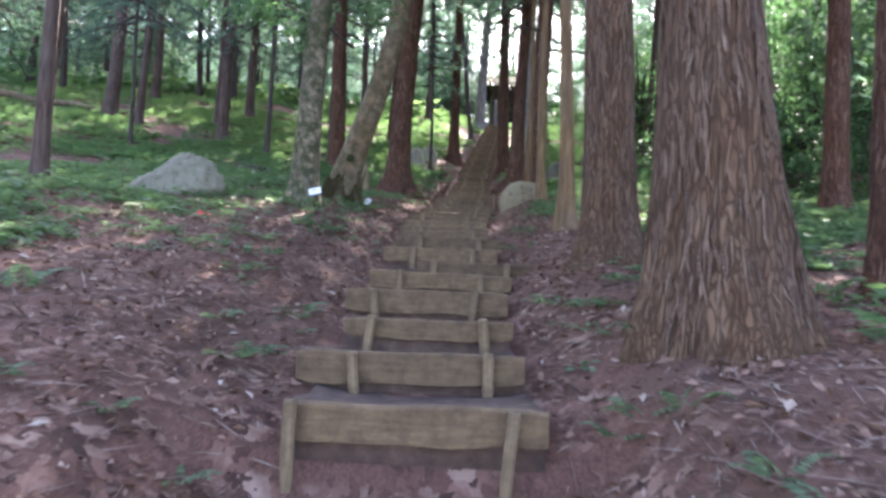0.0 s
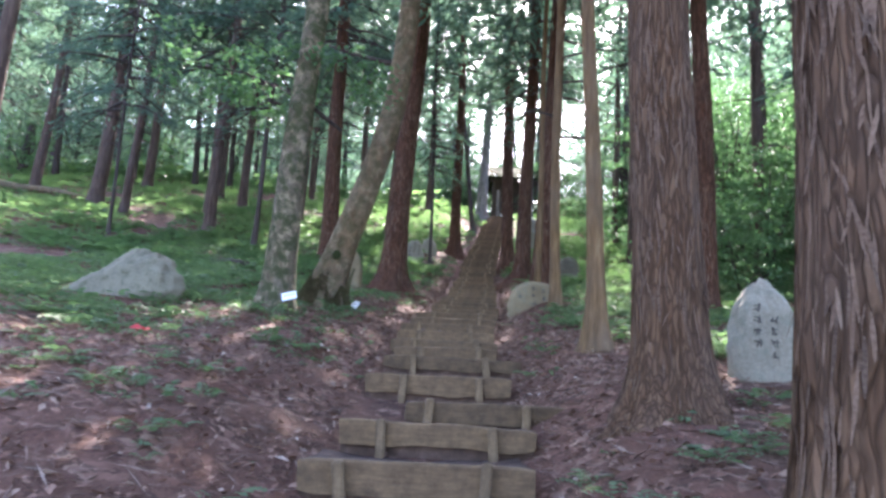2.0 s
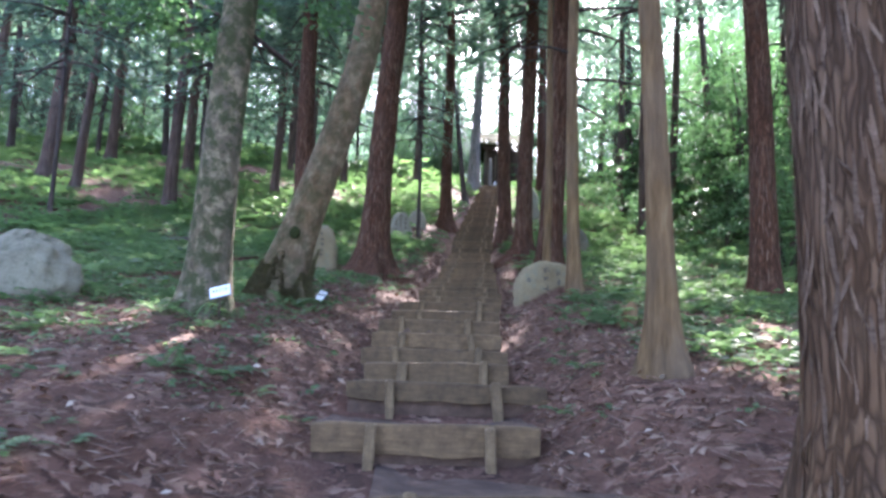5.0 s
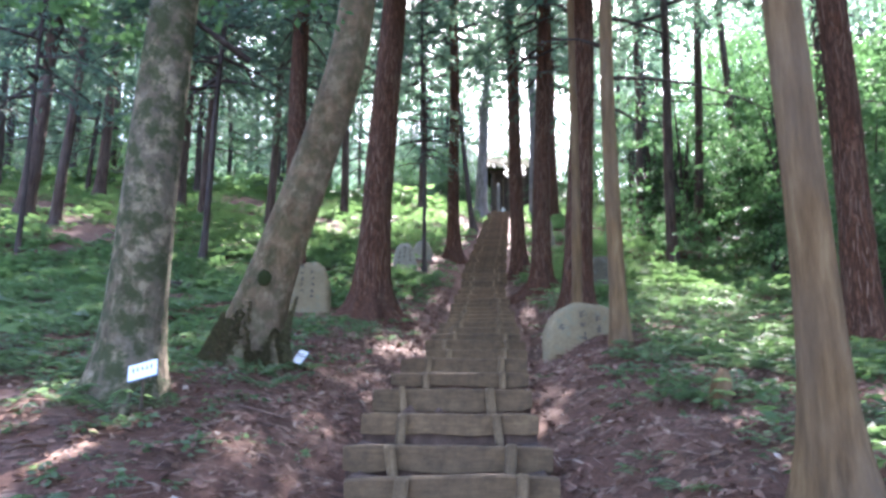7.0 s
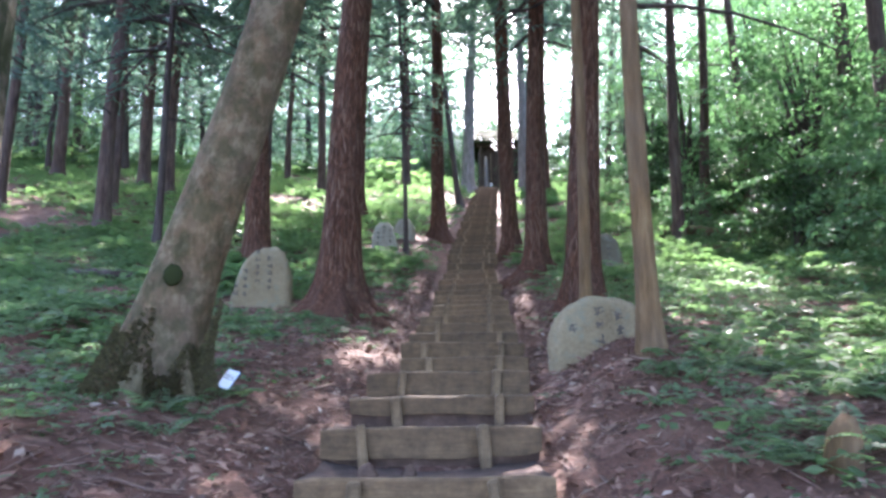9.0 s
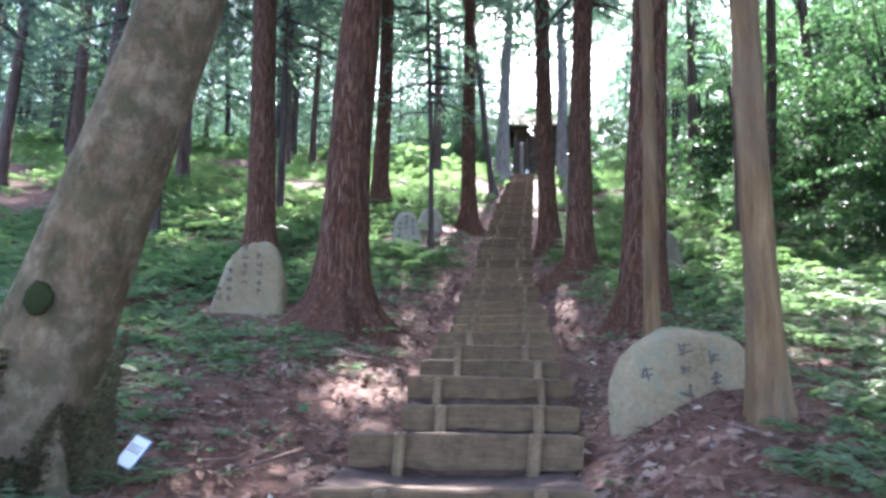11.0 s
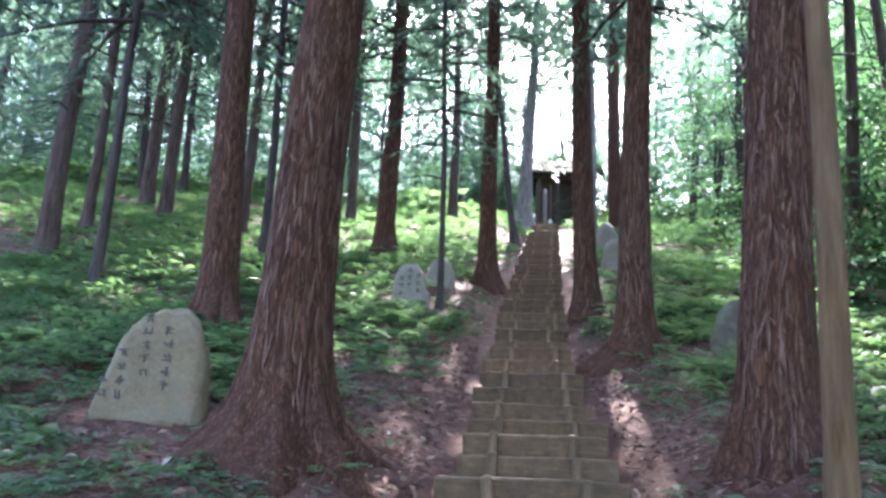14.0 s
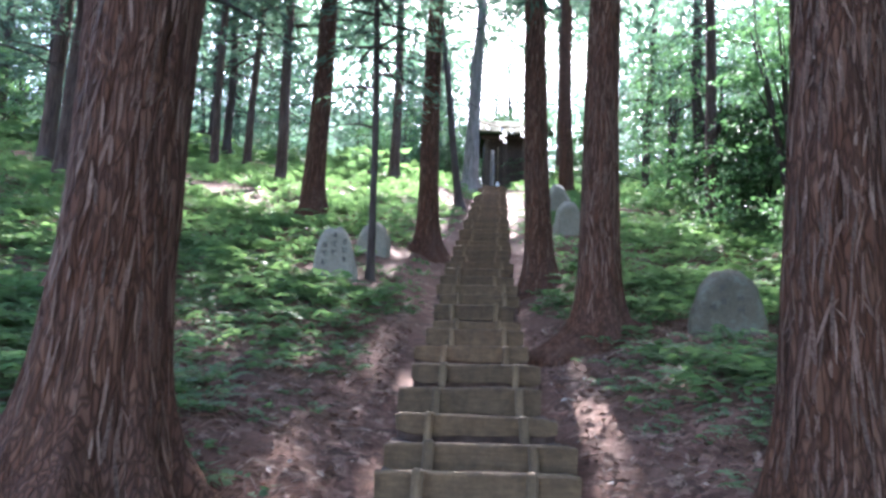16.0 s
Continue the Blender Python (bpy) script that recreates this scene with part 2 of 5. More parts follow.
TWIG = litter_material("dead_twigs", ((0.0, (0.07, 0.04, 0.032)), (0.6, (0.17, 0.1, 0.08)), (1.0, (0.34, 0.27, 0.22))))


def hill_material():
    m, nt, b = material("hazy_hill_backdrop")
    v = coords(nt)
    # teal greens with distance haze put into the colour
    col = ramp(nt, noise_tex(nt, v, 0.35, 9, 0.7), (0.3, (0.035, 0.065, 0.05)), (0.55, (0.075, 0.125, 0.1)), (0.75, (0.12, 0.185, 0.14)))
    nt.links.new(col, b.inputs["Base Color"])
    b.inputs["Roughness"].default_value = 0.95
    bump(nt, b, noise_tex(nt, v, 1.1, 6, 0.7), 1.0, 0.6)
    return m


HILL = hill_material()
rng = np.random.default_rng(7)


# ---- mesh helpers ----
def arrays_mesh(name, verts, faces, mat, smooth=False):
    verts, faces = np.asarray(verts, np.float32), np.asarray(faces, np.int32)
    me = bpy.data.meshes.new(name)
    n, k = faces.shape
    me.vertices.add(len(verts))
    me.vertices.foreach_set("co", verts.ravel())
    me.loops.add(n * k)
    me.loops.foreach_set("vertex_index", faces.ravel())
    me.polygons.add(n)
    me.polygons.foreach_set("loop_start", np.arange(0, n * k, k, dtype=np.int32))
    me.polygons.foreach_set("use_smooth", np.full(n, smooth))
    me.update(calc_edges=True)
    me.materials.append(mat)
    return me


def bm_mesh(name, bm, mat, smooth=False):
    me = bpy.data.meshes.new(name)
    bm.to_mesh(me)
    bm.free()
    me.materials.append(mat)
    if smooth:
        me.polygons.foreach_set("use_smooth", np.full(len(me.polygons), True))
    return me


def part(name, mesh, parent, label=""):
    ob = new(name, mesh)
    ob.parent = parent
    return tagged(ob, label, kind="stuff" if name == "branchwork" else "")


def thing(name, m, label, category, group="", kind=""):
    ob = new(name)
    ob.matrix_world = m
    return tagged(ob, label, category, group, kind)


def tube(points, radii, segs=8, shape=None):
    """Verts and quads of a closed tube along points; shape(i, angle, point) scales the radius."""
    pts = [Vector(p) for p in points]
    V, F = [], []
    for i, p in enumerate(pts):
        d = (pts[min(i + 1, len(pts) - 1)] - pts[max(i - 1, 0)]).normalized()
        u = d.cross(Vector((0, 1, 0.01))).normalized()
        w = d.cross(u)
        for k in range(segs):
            a = 2 * math.pi * k / segs
            r = radii[i] * (shape(i, a, p) if shape else 1)
            V.append(p + (u * math.cos(a) + w * math.sin(a)) * r)
    for i in range(len(pts) - 1):
        for k in range(segs):
            F.append((i * segs + k, i * segs + (k + 1) % segs, (i + 1) * segs + (k + 1) % segs, (i + 1) * segs + k))
    n = len(V)
    V += [pts[0], pts[-1]]
    for k in range(segs):
        F.append((n, (k + 1) % segs, k, n))
        t0 = (len(pts) - 1) * segs
        F.append((n + 1, t0 + k, t0 + (k + 1) % segs, n + 1))
    return V, F


def tube_mesh(name, points, radii, mat, segs=8, shape=None):
    V, F = tube(points, radii, segs, shape)
    bm = bmesh.new()
    vs = [bm.verts.new(v) for v in V]
    for f in F:
        ids = list(dict.fromkeys(f))
        try:
            bm.faces.new([vs[i] for i in ids])
        except ValueError:
            pass
    bmesh.ops.recalc_face_normals(bm, faces=bm.faces)
    return bm_mesh(name, bm, mat, True)


def blades(centres, along, across, length, width, fold=0.25):
    """Many small pointed leaves (a folded rhomb each): returns verts and quads."""
    n = len(centres)
    along = along / np.linalg.norm(along, axis=1)[:, None]
    across = across - along * np.sum(across * along, 1)[:, None]
    across = across / (np.linalg.norm(across, axis=1)[:, None] + 1e-9)
    up = np.cross(along, across)
    L, W = np.broadcast_to(length, n)[:, None], np.broadcast_to(width, n)[:, None]
    V = np.empty((n, 4, 3))
    V[:, 0] = centres - along * L * 0.5
    V[:, 1] = centres + across * W * 0.5 + up * W * fold
    V[:, 2] = centres + along * L * 0.5
    V[:, 3] = centres - across * W * 0.5 + up * W * fold
    return V.reshape(-1, 3), np.arange(n * 4).reshape(n, 4)


def scatter(template, places):
    """Copies of a template (verts, quads) at places (x, y, z, turn, size): one set of arrays."""
    TV, TF = template
    P = np.asarray(places)
    c, s = np.cos(P[:, 3]), np.sin(P[:, 3])
    x = (TV[None, :, 0] * c[:, None] - TV[None, :, 1] * s[:, None]) * P[:, 4:5] + P[:, 0:1]
    y = (TV[None, :, 0] * s[:, None] + TV[None, :, 1] * c[:, None]) * P[:, 4:5] + P[:, 1:2]
    z = TV[None, :, 2] * P[:, 4:5] + P[:, 2:3]
    V = np.stack([x, y, z], -1).reshape(-1, 3)
    F = (TF[None] + (np.arange(len(P)) * len(TV))[:, None, None]).reshape(-1, TF.shape[1])
    return V, F


def join(sets):
    V, F, n = [], [], 0
    for v, f in sets:
        V.append(v), F.append(f + n)
        n += len(v)
    return np.concatenate(V), np.concatenate(F)


# ---- lie of the land ----
def rise(y):
    """Height of the line of the steps."""
    y = np.asarray(y, float)
    z = 0.194 * y + 0.065 * (np.sqrt((y - 23) ** 2 + 4) + y - 23)
    over = np.maximum(0, y - 46.5)
    return z - over * 0.25 * np.minimum(1, over / 3)


def middle(y):
    return np.interp(y, [0, 6, 13, 14.5, 16, 18, 20, 22, 24, 26, 46, 60], [-0.12, -0.1, 0.08, 0.22, 0.44, 0.57, 0.72, 0.85, 0.98, 1.15, 3.25, 4.5])


def soft_step(v, a, b):
    t = np.clip((v - a) / (b - a), 0, 1)
    return t * t * (3 - 2 * t)


def land(x, y, stairs=True):
    x, y = np.asarray(x, float), np.asarray(y, float)
    s = x - middle(y)
    low = np.interp(y, [0, 12, 16, 20, 25], [1, 1, 0.35, 0.35, 1])
    left = (0.16 * np.clip(-s - 0.9, 0, 1.5) + 0.065 * np.maximum(0, -s - 2.4)) * np.where(s > -4.5, low, 1 - (1 - low) * 0.5)
    far_l = 0.02 * np.maximum(0, -s - 16)
    right = np.interp(y, [0, 11, 13, 30], [0.28, 0.28, 0.19, 0.1]) * soft_step(s, 0.65, 1.6) + 0.06 * np.maximum(0, s - 1.5) + 0.16 * np.maximum(0, s - 7.5)
    z = rise(y) - 0.05 + 0.17 * soft_step(np.abs(s), 0.8, 2.0) + left - far_l + np.minimum(right, 6)
    z = z - (0.03 + 0.054 * np.clip(y, -2, 4)) * (1 - soft_step(np.abs(s), 0.9, 1.5)) * (1 - soft_step(y, 3.45, 3.6))
    z = z + 0.05 * np.sin(1.3 * x + 0.6 * y) * np.sin(0.9 * y - 0.4 * x) * soft_step(np.abs(s), 0.7, 1.6)
    z = z + 0.02 * np.sin(4.1 * x + 1.3 * np.sin(2.3 * y)) * np.sin(3.7 * y + 0.9 * x) * soft_step(np.abs(s), 0.7, 1.4)
    z = z + 0.13 * np.exp(-((x - 1.85) ** 2 + (y - 14.8) ** 2) / 0.4)
    if stairs:
        z = z - 0.07 * (1 - soft_step(np.abs(s), 0.6, 0.95)) * soft_step(y, 3.3, 3.6) * (1 - soft_step(y, 46, 47))
    return z


def height(x, y):
    return float(land(x, y, False))


def axis(lo, a, b, hi, fine, grow):
    v = list(np.arange(a, b + 1e-6, fine))
    d = fine
    while v[-1] < hi:
        d *= grow
        v.append(v[-1] + d)
    d, w = fine, []
    p = a
    while p > lo:
        d *= grow
        p -= d
        w.append(p)
    return np.array(w[::-1] + v)


gx, gy = axis(-170, -5.5, 6.0, 170, 0.11, 1.1), axis(-60, -1.0, 30, 260, 0.13, 1.07)
GX, GY = np.meshgrid(gx, gy)
GZ = land(GX, GY)
near = (np.abs(GX) < 9) & (GY < 34) & (GY > -2)
lump = np.zeros_like(GZ)
for i, j in zip(*np.nonzero(near)):
    p = Vector((GX[i, j], GY[i, j], 0))
    lump[i, j] = 0.035 * noise.noise(p * 2.2) + 0.018 * noise.noise(p * 6.5)
GZ = GZ + lump * soft_step(np.abs(GX - middle(GY)), 0.5, 1.3)
nx, ny = len(gx), len(gy)
idx = np.arange(nx * ny).reshape(ny, nx)
quads = np.stack([idx[:-1, :-1], idx[:-1, 1:], idx[1:, 1:], idx[1:, :-1]], -1).reshape(-1, 4)
ground = new("ground", arrays_mesh("ground", np.stack([GX, GY, GZ], -1).reshape(-1, 3), quads, SOIL, True))
tagged(ground, "forest floor of brown needles and dead leaves on a rising slope", "ground", kind="structure")

# wooded hill added far behind to fill the sky, on both sides of the gap above the head of the steps
hx, hy = np.meshgrid(np.linspace(-190, 170, 150), np.linspace(86, 190, 60))
side = soft_step(8.0 - hx, 0, 16) + 0.55 * soft_step(hx - 22.0, 0, 16)
hz_ = 11.0 + (0.52 * (hy - 86)) * side - 8.0 * (1 - np.minimum(1, side * 2))
for i in range(hx.shape[0]):
    for j in range(hx.shape[1]):
        p = Vector((hx[i, j], hy[i, j], 0))
        hz_[i, j] += 2.4 * noise.noise(p * 0.16) + 1.6 * noise.noise(p * 0.4)
hid = np.arange(hx.size).reshape(hx.shape)
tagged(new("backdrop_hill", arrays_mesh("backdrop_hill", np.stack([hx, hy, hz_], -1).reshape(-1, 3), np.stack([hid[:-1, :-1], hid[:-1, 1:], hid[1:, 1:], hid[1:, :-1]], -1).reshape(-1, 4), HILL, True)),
       "wooded hillside added far behind the cedars, haze put into its colour", "backdrop", kind="structure")


# ---- the stairs ----
def board_mesh(seed, width, tall, thick):
    """A plank or half log on edge with a worn, uneven top edge and cut-off corners; origin at the middle of its top edge."""
    r = random.Random(seed)
    n = 15
    bm = bmesh.new()
    prof = [(-thick * 0.5, -0.012), (-thick * 0.32, 0.0), (thick * 0.32, 0.0), (thick * 0.5, -0.015), (thick * 0.5, -tall), (-thick * 0.42, -tall)]
    bend, sag = r.uniform(-0.02, 0.02), r.uniform(-0.012, 0.012)
    rings = []
    for i in range(n):
        u = i / (n - 1) * 2 - 1
        x = u * width / 2
        edge = max(0.0, abs(u) - 0.92) / 0.08
        dz = 0.012 * noise.noise(Vector((x * 2.6, seed * 3.1, 0))) + sag * u - 0.012 * edge ** 2
        lo = 0.03 * noise.noise(Vector((x * 3.1, seed * 5.7, 4))) + 0.015 * edge
        bulge = 0.012 * noise.noise(Vector((x * 4, seed, 9)))
        ring = []
        for k, (py, pz) in enumerate(prof):
            ring.append(bm.verts.new((x + (0.01 * r.uniform(-1, 1) if abs(u) == 1 else 0), py + bend * u * u + (bulge if py < 0 else 0), pz + (lo if k > 3 else dz))))
        rings.append(ring)
    m = len(prof)
    for a, b in zip(rings, rings[1:]):
        for k in range(m):
            bm.faces.new((a[k], a[(k + 1) % m], b[(k + 1) % m], b[k]))
    bm.faces.new(rings[0][::-1]), bm.faces.new(rings[-1])
    bmesh.ops.recalc_face_normals(bm, faces=bm.faces)
    return bm_mesh("board", bm, BOARD)


def stake_mesh(seed, tall):
    """A square stake, its top edges worn round; origin at its top."""
    r = random.Random(seed)
    w, d = r.uniform(0.06, 0.085), r.uniform(0.045, 0.06)
    bm = bmesh.new()
    levels = [(0.0, 0.72), (-0.014, 1.0), (-tall * 0.5, 1.0), (-tall, 0.9)]
    rings = []
    for z, k in levels:
        o = r.uniform(-0.004, 0.004)
        ring = []
        for cx, cy in ((-1, -0.6), (-0.6, -1), (0.6, -1), (1, -0.6), (1, 0.6), (0.6, 1), (-0.6, 1), (-1, 0.6)):
            ring.append(bm.verts.new((cx * w / 2 * k + o, cy * d / 2 * k, z + r.uniform(-0.004, 0.004))))
        rings.append(ring)
    for a, b in zip(rings, rings[1:]):
        for k in range(8):
            bm.faces.new((a[k], a[(k + 1) % 8], b[(k + 1) % 8], b[k]))
    bm.faces.new(rings[0]), bm.faces.new(rings[-1][::-1])
    bmesh.ops.recalc_face_normals(bm, faces=bm.faces)
    return bm_mesh("stake", bm, STAKE)


def tread_mesh(seed, width, depth, dip):
    """Trodden soil behind a board: hollowed where feet land."""
    bm = bmesh.new()
    nu, nv = 14, 8
    grid = []
    for j in range(nv + 1):
        v = j / nv
        row = []
        for i in range(nu + 1):
            u = i / nu * 2 - 1
            z = -0.02 - dip * (0.15 + min(1, v * 1.5)) * (1 - 0.35 * u * u) + 0.02 * u ** 4
            z += 0.018 * noise.noise(Vector((u * 3.1, v * 2.6, seed * 2.3))) + 0.008 * noise.noise(Vector((u * 9, v * 7, seed)))
            row.append(bm.verts.new((u * width / 2, 0.02 + v * depth, z)))
        grid.append(row)
    low = {}
    edge = [grid[0][i] for i in range(nu + 1)] + [grid[j][nu] for j in range(1, nv + 1)] + [grid[nv][i] for i in range(nu - 1, -1, -1)] + [grid[j][0] for j in range(nv - 1, 0, -1)]
    for v in edge:
        low[v] = bm.verts.new((v.co.x, v.co.y, -0.42))
    for j in range(nv):
        for i in range(nu):
            bm.faces.new((grid[j][i], grid[j][i + 1], grid[j + 1][i + 1], grid[j + 1][i]))
    for a, b in zip(edge, edge[1:] + edge[:1]):
        bm.faces.new((b, a, low[a], low[b]))
    bm.faces.new([low[v] for v in edge])
    bmesh.ops.recalc_face_normals(bm, faces=bm.faces)
    return bm_mesh("tread", bm, EARTH, True)


# distance up the slope, middle, width, turn in degrees
STEPS = [(3.54, -0.1, 1.36, -1), (4.43, -0.17, 1.48, 0), (5.27, -0.08, 1.3, -2), (6.33, -0.12, 1.5, 0), (7.22, 0.0, 1.5, -1), (7.9, 0.42, 1.42, 3),
         (8.98, -0.02, 1.5, 0), (10.02, 0.13, 1.62, -1), (10.72, 0.05, 1.3, 0), (11.31, 0.03, 1.46, -1), (12.15, 0.05, 1.46, -1), (13.03, 0.08, 1.52, 0),
         (13.8, 0.17, 1.48, -1), (14.62, 0.24, 1.5, -2), (15.22, 0.42, 1.3, -1), (16.0, 0.44, 1.4, -2), (16.6, 0.48, 1.33, -2), (17.23, 0.54, 1.32, -3),
         (17.92, 0.58, 1.3, -2), (18.4, 0.66, 1.2, -1), (18.98, 0.68, 1.2, -3), (19.45, 0.74, 1.25, -1), (20.05, 0.75, 1.18, -3), (20.8, 0.75, 1.22, -2),
         (21.63, 0.86, 1.24, -3), (22.4, 0.86, 1.24, -2), (23.2, 0.95, 1.17, -4), (23.6, 1.0, 1.1, -3), (24.5, 1.03, 1.12, -3), (25.12, 1.15, 1.2, -4),
         (25.82, 1.16, 1.3, -4), (26.46, 1.2, 1.25, -4)]
y = 27.1
while y < 46.3:
    STEPS.append((y, float(middle(y)), 1.2 + 0.1 * math.sin(y * 3), -5))
    y += 0.62
for i, (sy, sx, width, turn) in enumerate(STEPS):
    top = float(rise(sy)) + 0.15
    gap = (STEPS[i + 1][0] if i + 1 < len(STEPS) else sy + 1.2) - sy
    step = thing("log_step", pose(sx, sy, top, 0, 0, turn), "weathered plank step held by two stakes, trodden earth behind", "step", "steps up the slope")
    tall = 0.2 if i == 0 else (0.17, 0.2, 0.15, 0.22, 0.18)[i % 5]
    part("board", board_mesh(i, width, tall, 0.055 if i % 4 else 0.08), step)
    r = random.Random(i * 7 + 1)
    for side in (-1, 1):
        off = side * (0.36 + r.uniform(-0.05, 0.09)) * width / 1.35
        if i == 0:
            off = (-0.63, 0.5)[side > 0]
        if i == 5:
            off = (-0.5, 0.33)[side > 0]
        st = part("stake", stake_mesh(i * 2 + side, 0.46), step)
        st.matrix_basis = pose(off, -0.072 - r.uniform(0, 0.012), r.uniform(-0.005, 0.03), r.uniform(-3, 6), r.uniform(-7, 7), r.uniform(-12, 12))
    part("tread", tread_mesh(i, width * 0.99, gap - 0.03, 0.075), step, "trodden bare earth")


# ---- trees ----
def girth(r, flare, skirt, tall, z):
    """Radius without root lobes at height z."""
    return r * (1.04 - 0.62 * max(z, 0) / tall) + skirt * math.exp(-max(z, 0) / 1.3)


def trunk_mesh(seed, tall, r, flare, skirt, bend, mat, segs=40, rough=0.07, roots=5, rings=46):
    """A trunk with a fluted, flared foot and ridged bark. bend(z) gives its sideways way; origin at the ground."""
    zs = [-0.5 + (tall + 0.5) * (i / rings) ** 1.9 for i in range(rings + 1)]
    V, F = [], []
    off = seed * 13.7
    for z in zs:
        bx, by = bend(max(z, 0))
        body = girth(r, flare, skirt, tall, z)
        for k in range(segs):
            a = 2 * math.pi * k / segs
            ca, sa = math.cos(a), math.sin(a)
            lobe = max(0.0, noise.noise(Vector((ca * roots * 0.4, sa * roots * 0.4, off))) + 0.35)
            foot = flare * (0.55 + 1.5 * lobe) * math.exp(-max(z, -0.2) / 0.28)
            q = Vector((ca * r * 16, sa * r * 16, z * 0.55 + off))
            ridge = 1 - abs(noise.noise(q)) * 2
            fine = noise.noise(Vector((ca * r * 40, sa * r * 40, z * 1.6 + off)))
            rr = (body + foot) * (1 + rough * (ridge - 0.5) + rough * 0.45 * fine) + 0.06 * r * noise.noise(Vector((ca, sa, z * 0.8 + off)))
            V.append((bx + ca * rr, by + sa * rr, z))
    n = len(zs)
    for i in range(n - 1):
        for k in range(segs):
            F.append((i * segs + k, i * segs + (k + 1) % segs, (i + 1) * segs + (k + 1) % segs, (i + 1) * segs + k))
    return arrays_mesh("trunk", V, F, mat, True)


def strips_mesh(seed, r, tall, skirt, bend, flare, count, z0, z1, mat):
    """Long shreds of bark that have come loose at one end."""
    g = np.random.default_rng(seed)
    V, F = [], []
    for _ in range(count):
        a, z, L, w = g.uniform(0, 2 * math.pi), g.uniform(z0, z1), g.uniform(0.06, 0.3), g.uniform(0.003, 0.011)
        ca, sa = math.cos(a), math.sin(a)
        loose = (g.uniform(0.004, 0.016) if g.random() < 0.9 else g.uniform(0.02, 0.05)) * (1 if g.random() < 0.7 else -1)
        n0, slant = len(V), g.normal(0, 0.025)
        for i in range(4):
            t = i / 3
            zz = z - L * t
            bx, by = bend(max(zz, 0))
            out = girth(r, flare, skirt, tall, zz) * 1.02 + flare * 0.8 * math.exp(-max(zz, 0) / 0.28) + 0.004
            out += abs(loose) * ((t ** 2) if loose > 0 else (1 - t) ** 2)
            ww = w * (1 - 0.75 * abs(2 * t - 1) ** 2)
            side = slant * (t - 0.5) + g.uniform(-0.003, 0.003)
            for sgn in (-1, 1):
                V.append((bx + ca * out - sa * (sgn * ww + side), by + sa * out + ca * (sgn * ww + side), zz))
        for i in range(3):
            F.append((n0 + 2 * i, n0 + 2 * i + 1, n0 + 2 * i + 3, n0 + 2 * i + 2))
    return arrays_mesh("loose_bark", V, F, mat)


def crown_meshes(seed, z0, z1, radius, branches, sprays, size=0.42, droop=0.35):
    """Needle sprays and thin limbs of a cedar from z0 to z1."""
    g = np.random.default_rng(seed)
    C, A, X, S = [], [], [], []
    LV, LF, n = [], [], 0
    for b in range(branches):
        u = (b + g.random()) / branches
        z = z0 + (z1 - z0) * u
        L = radius * (1 - 0.75 * u) * g.uniform(0.55, 1.15)
        a = b * 2.4 + g.uniform(-0.5, 0.5)
        d = np.array([math.cos(a), math.sin(a), 0.0])
        side = np.array([-d[1], d[0], 0.0])
        lift = g.uniform(-0.25, 0.2)
        pts = [np.array([0, 0, z]) + d * L * t + np.array([0, 0, 1]) * (lift * L * t - droop * L * t * t) for t in (0, 0.35, 0.7, 1.0)]
        v, f = tube(pts, [0.03 + 0.012 * L, 0.025 + 0.006 * L, 0.015, 0.006], 4)
        LV += [tuple(p) for p in v]
        LF += [tuple(i + n for i in q) for q in f]
        n += len(v)
        k = max(6, int(sprays * (0.35 + L / radius)))
        t = np.sqrt(g.uniform(0.05, 1, k))
        lat = g.normal(0, 0.22, k) * L * (1.05 - t * 0.6)
        c = np.array([0, 0, z]) + d * (L * t)[:, None] + side * lat[:, None]
        c[:, 2] += lift * L * t - droop * L * t * t - np.abs(lat) * 0.25 + g.normal(0, 0.1, k)
        al = d * 0.8 + side * (np.sign(lat) * g.uniform(0.2, 1.2, k))[:, None] + g.normal(0, 0.25, (k, 3))
        al[:, 2] -= g.uniform(0.1, 0.8, k)
        C.append(c), A.append(al), X.append(g.normal(0, 1, (k, 3)) * (1, 1, 0.4)), S.append(g.uniform(0.6, 1.3, k) * size)
    C, A, X, S = np.concatenate(C), np.concatenate(A), np.concatenate(X), np.concatenate(S)
    v, f = blades(C, A, X, S, S * 0.24, 0.3)
    needles = arrays_mesh("crown", v, f, NEEDLE)
    bm = bmesh.new()
    vs = [bm.verts.new(p) for p in LV]
    for q in LF:
        ids = list(dict.fromkeys(q))
        bm.faces.new([vs[i] for i in ids])
    return needles, bm_mesh("branchwork", bm, BARK_DARK)


CROWNS = [crown_meshes(31 + i, 7.0 + 0.8 * i, 19.0, 3.6, 58, 92, 0.34) for i in range(3)]
LOW_CROWNS = [crown_meshes(51 + i, 2.6 + 0.7 * i, 15.0, 2.9 + 0.2 * i, 58, 60, 0.3) for i in range(4)]


CROWN_SEED = 13


def lean_line(dx, dy, wob=0.0, k=0.0):
    return lambda z: (dx * z + wob * math.sin(z * 0.9 + k) - wob * math.sin(k), dy * z + wob * 0.6 * math.sin(z * 0.7 + k + 1) - wob * 0.6 * math.sin(k + 1))


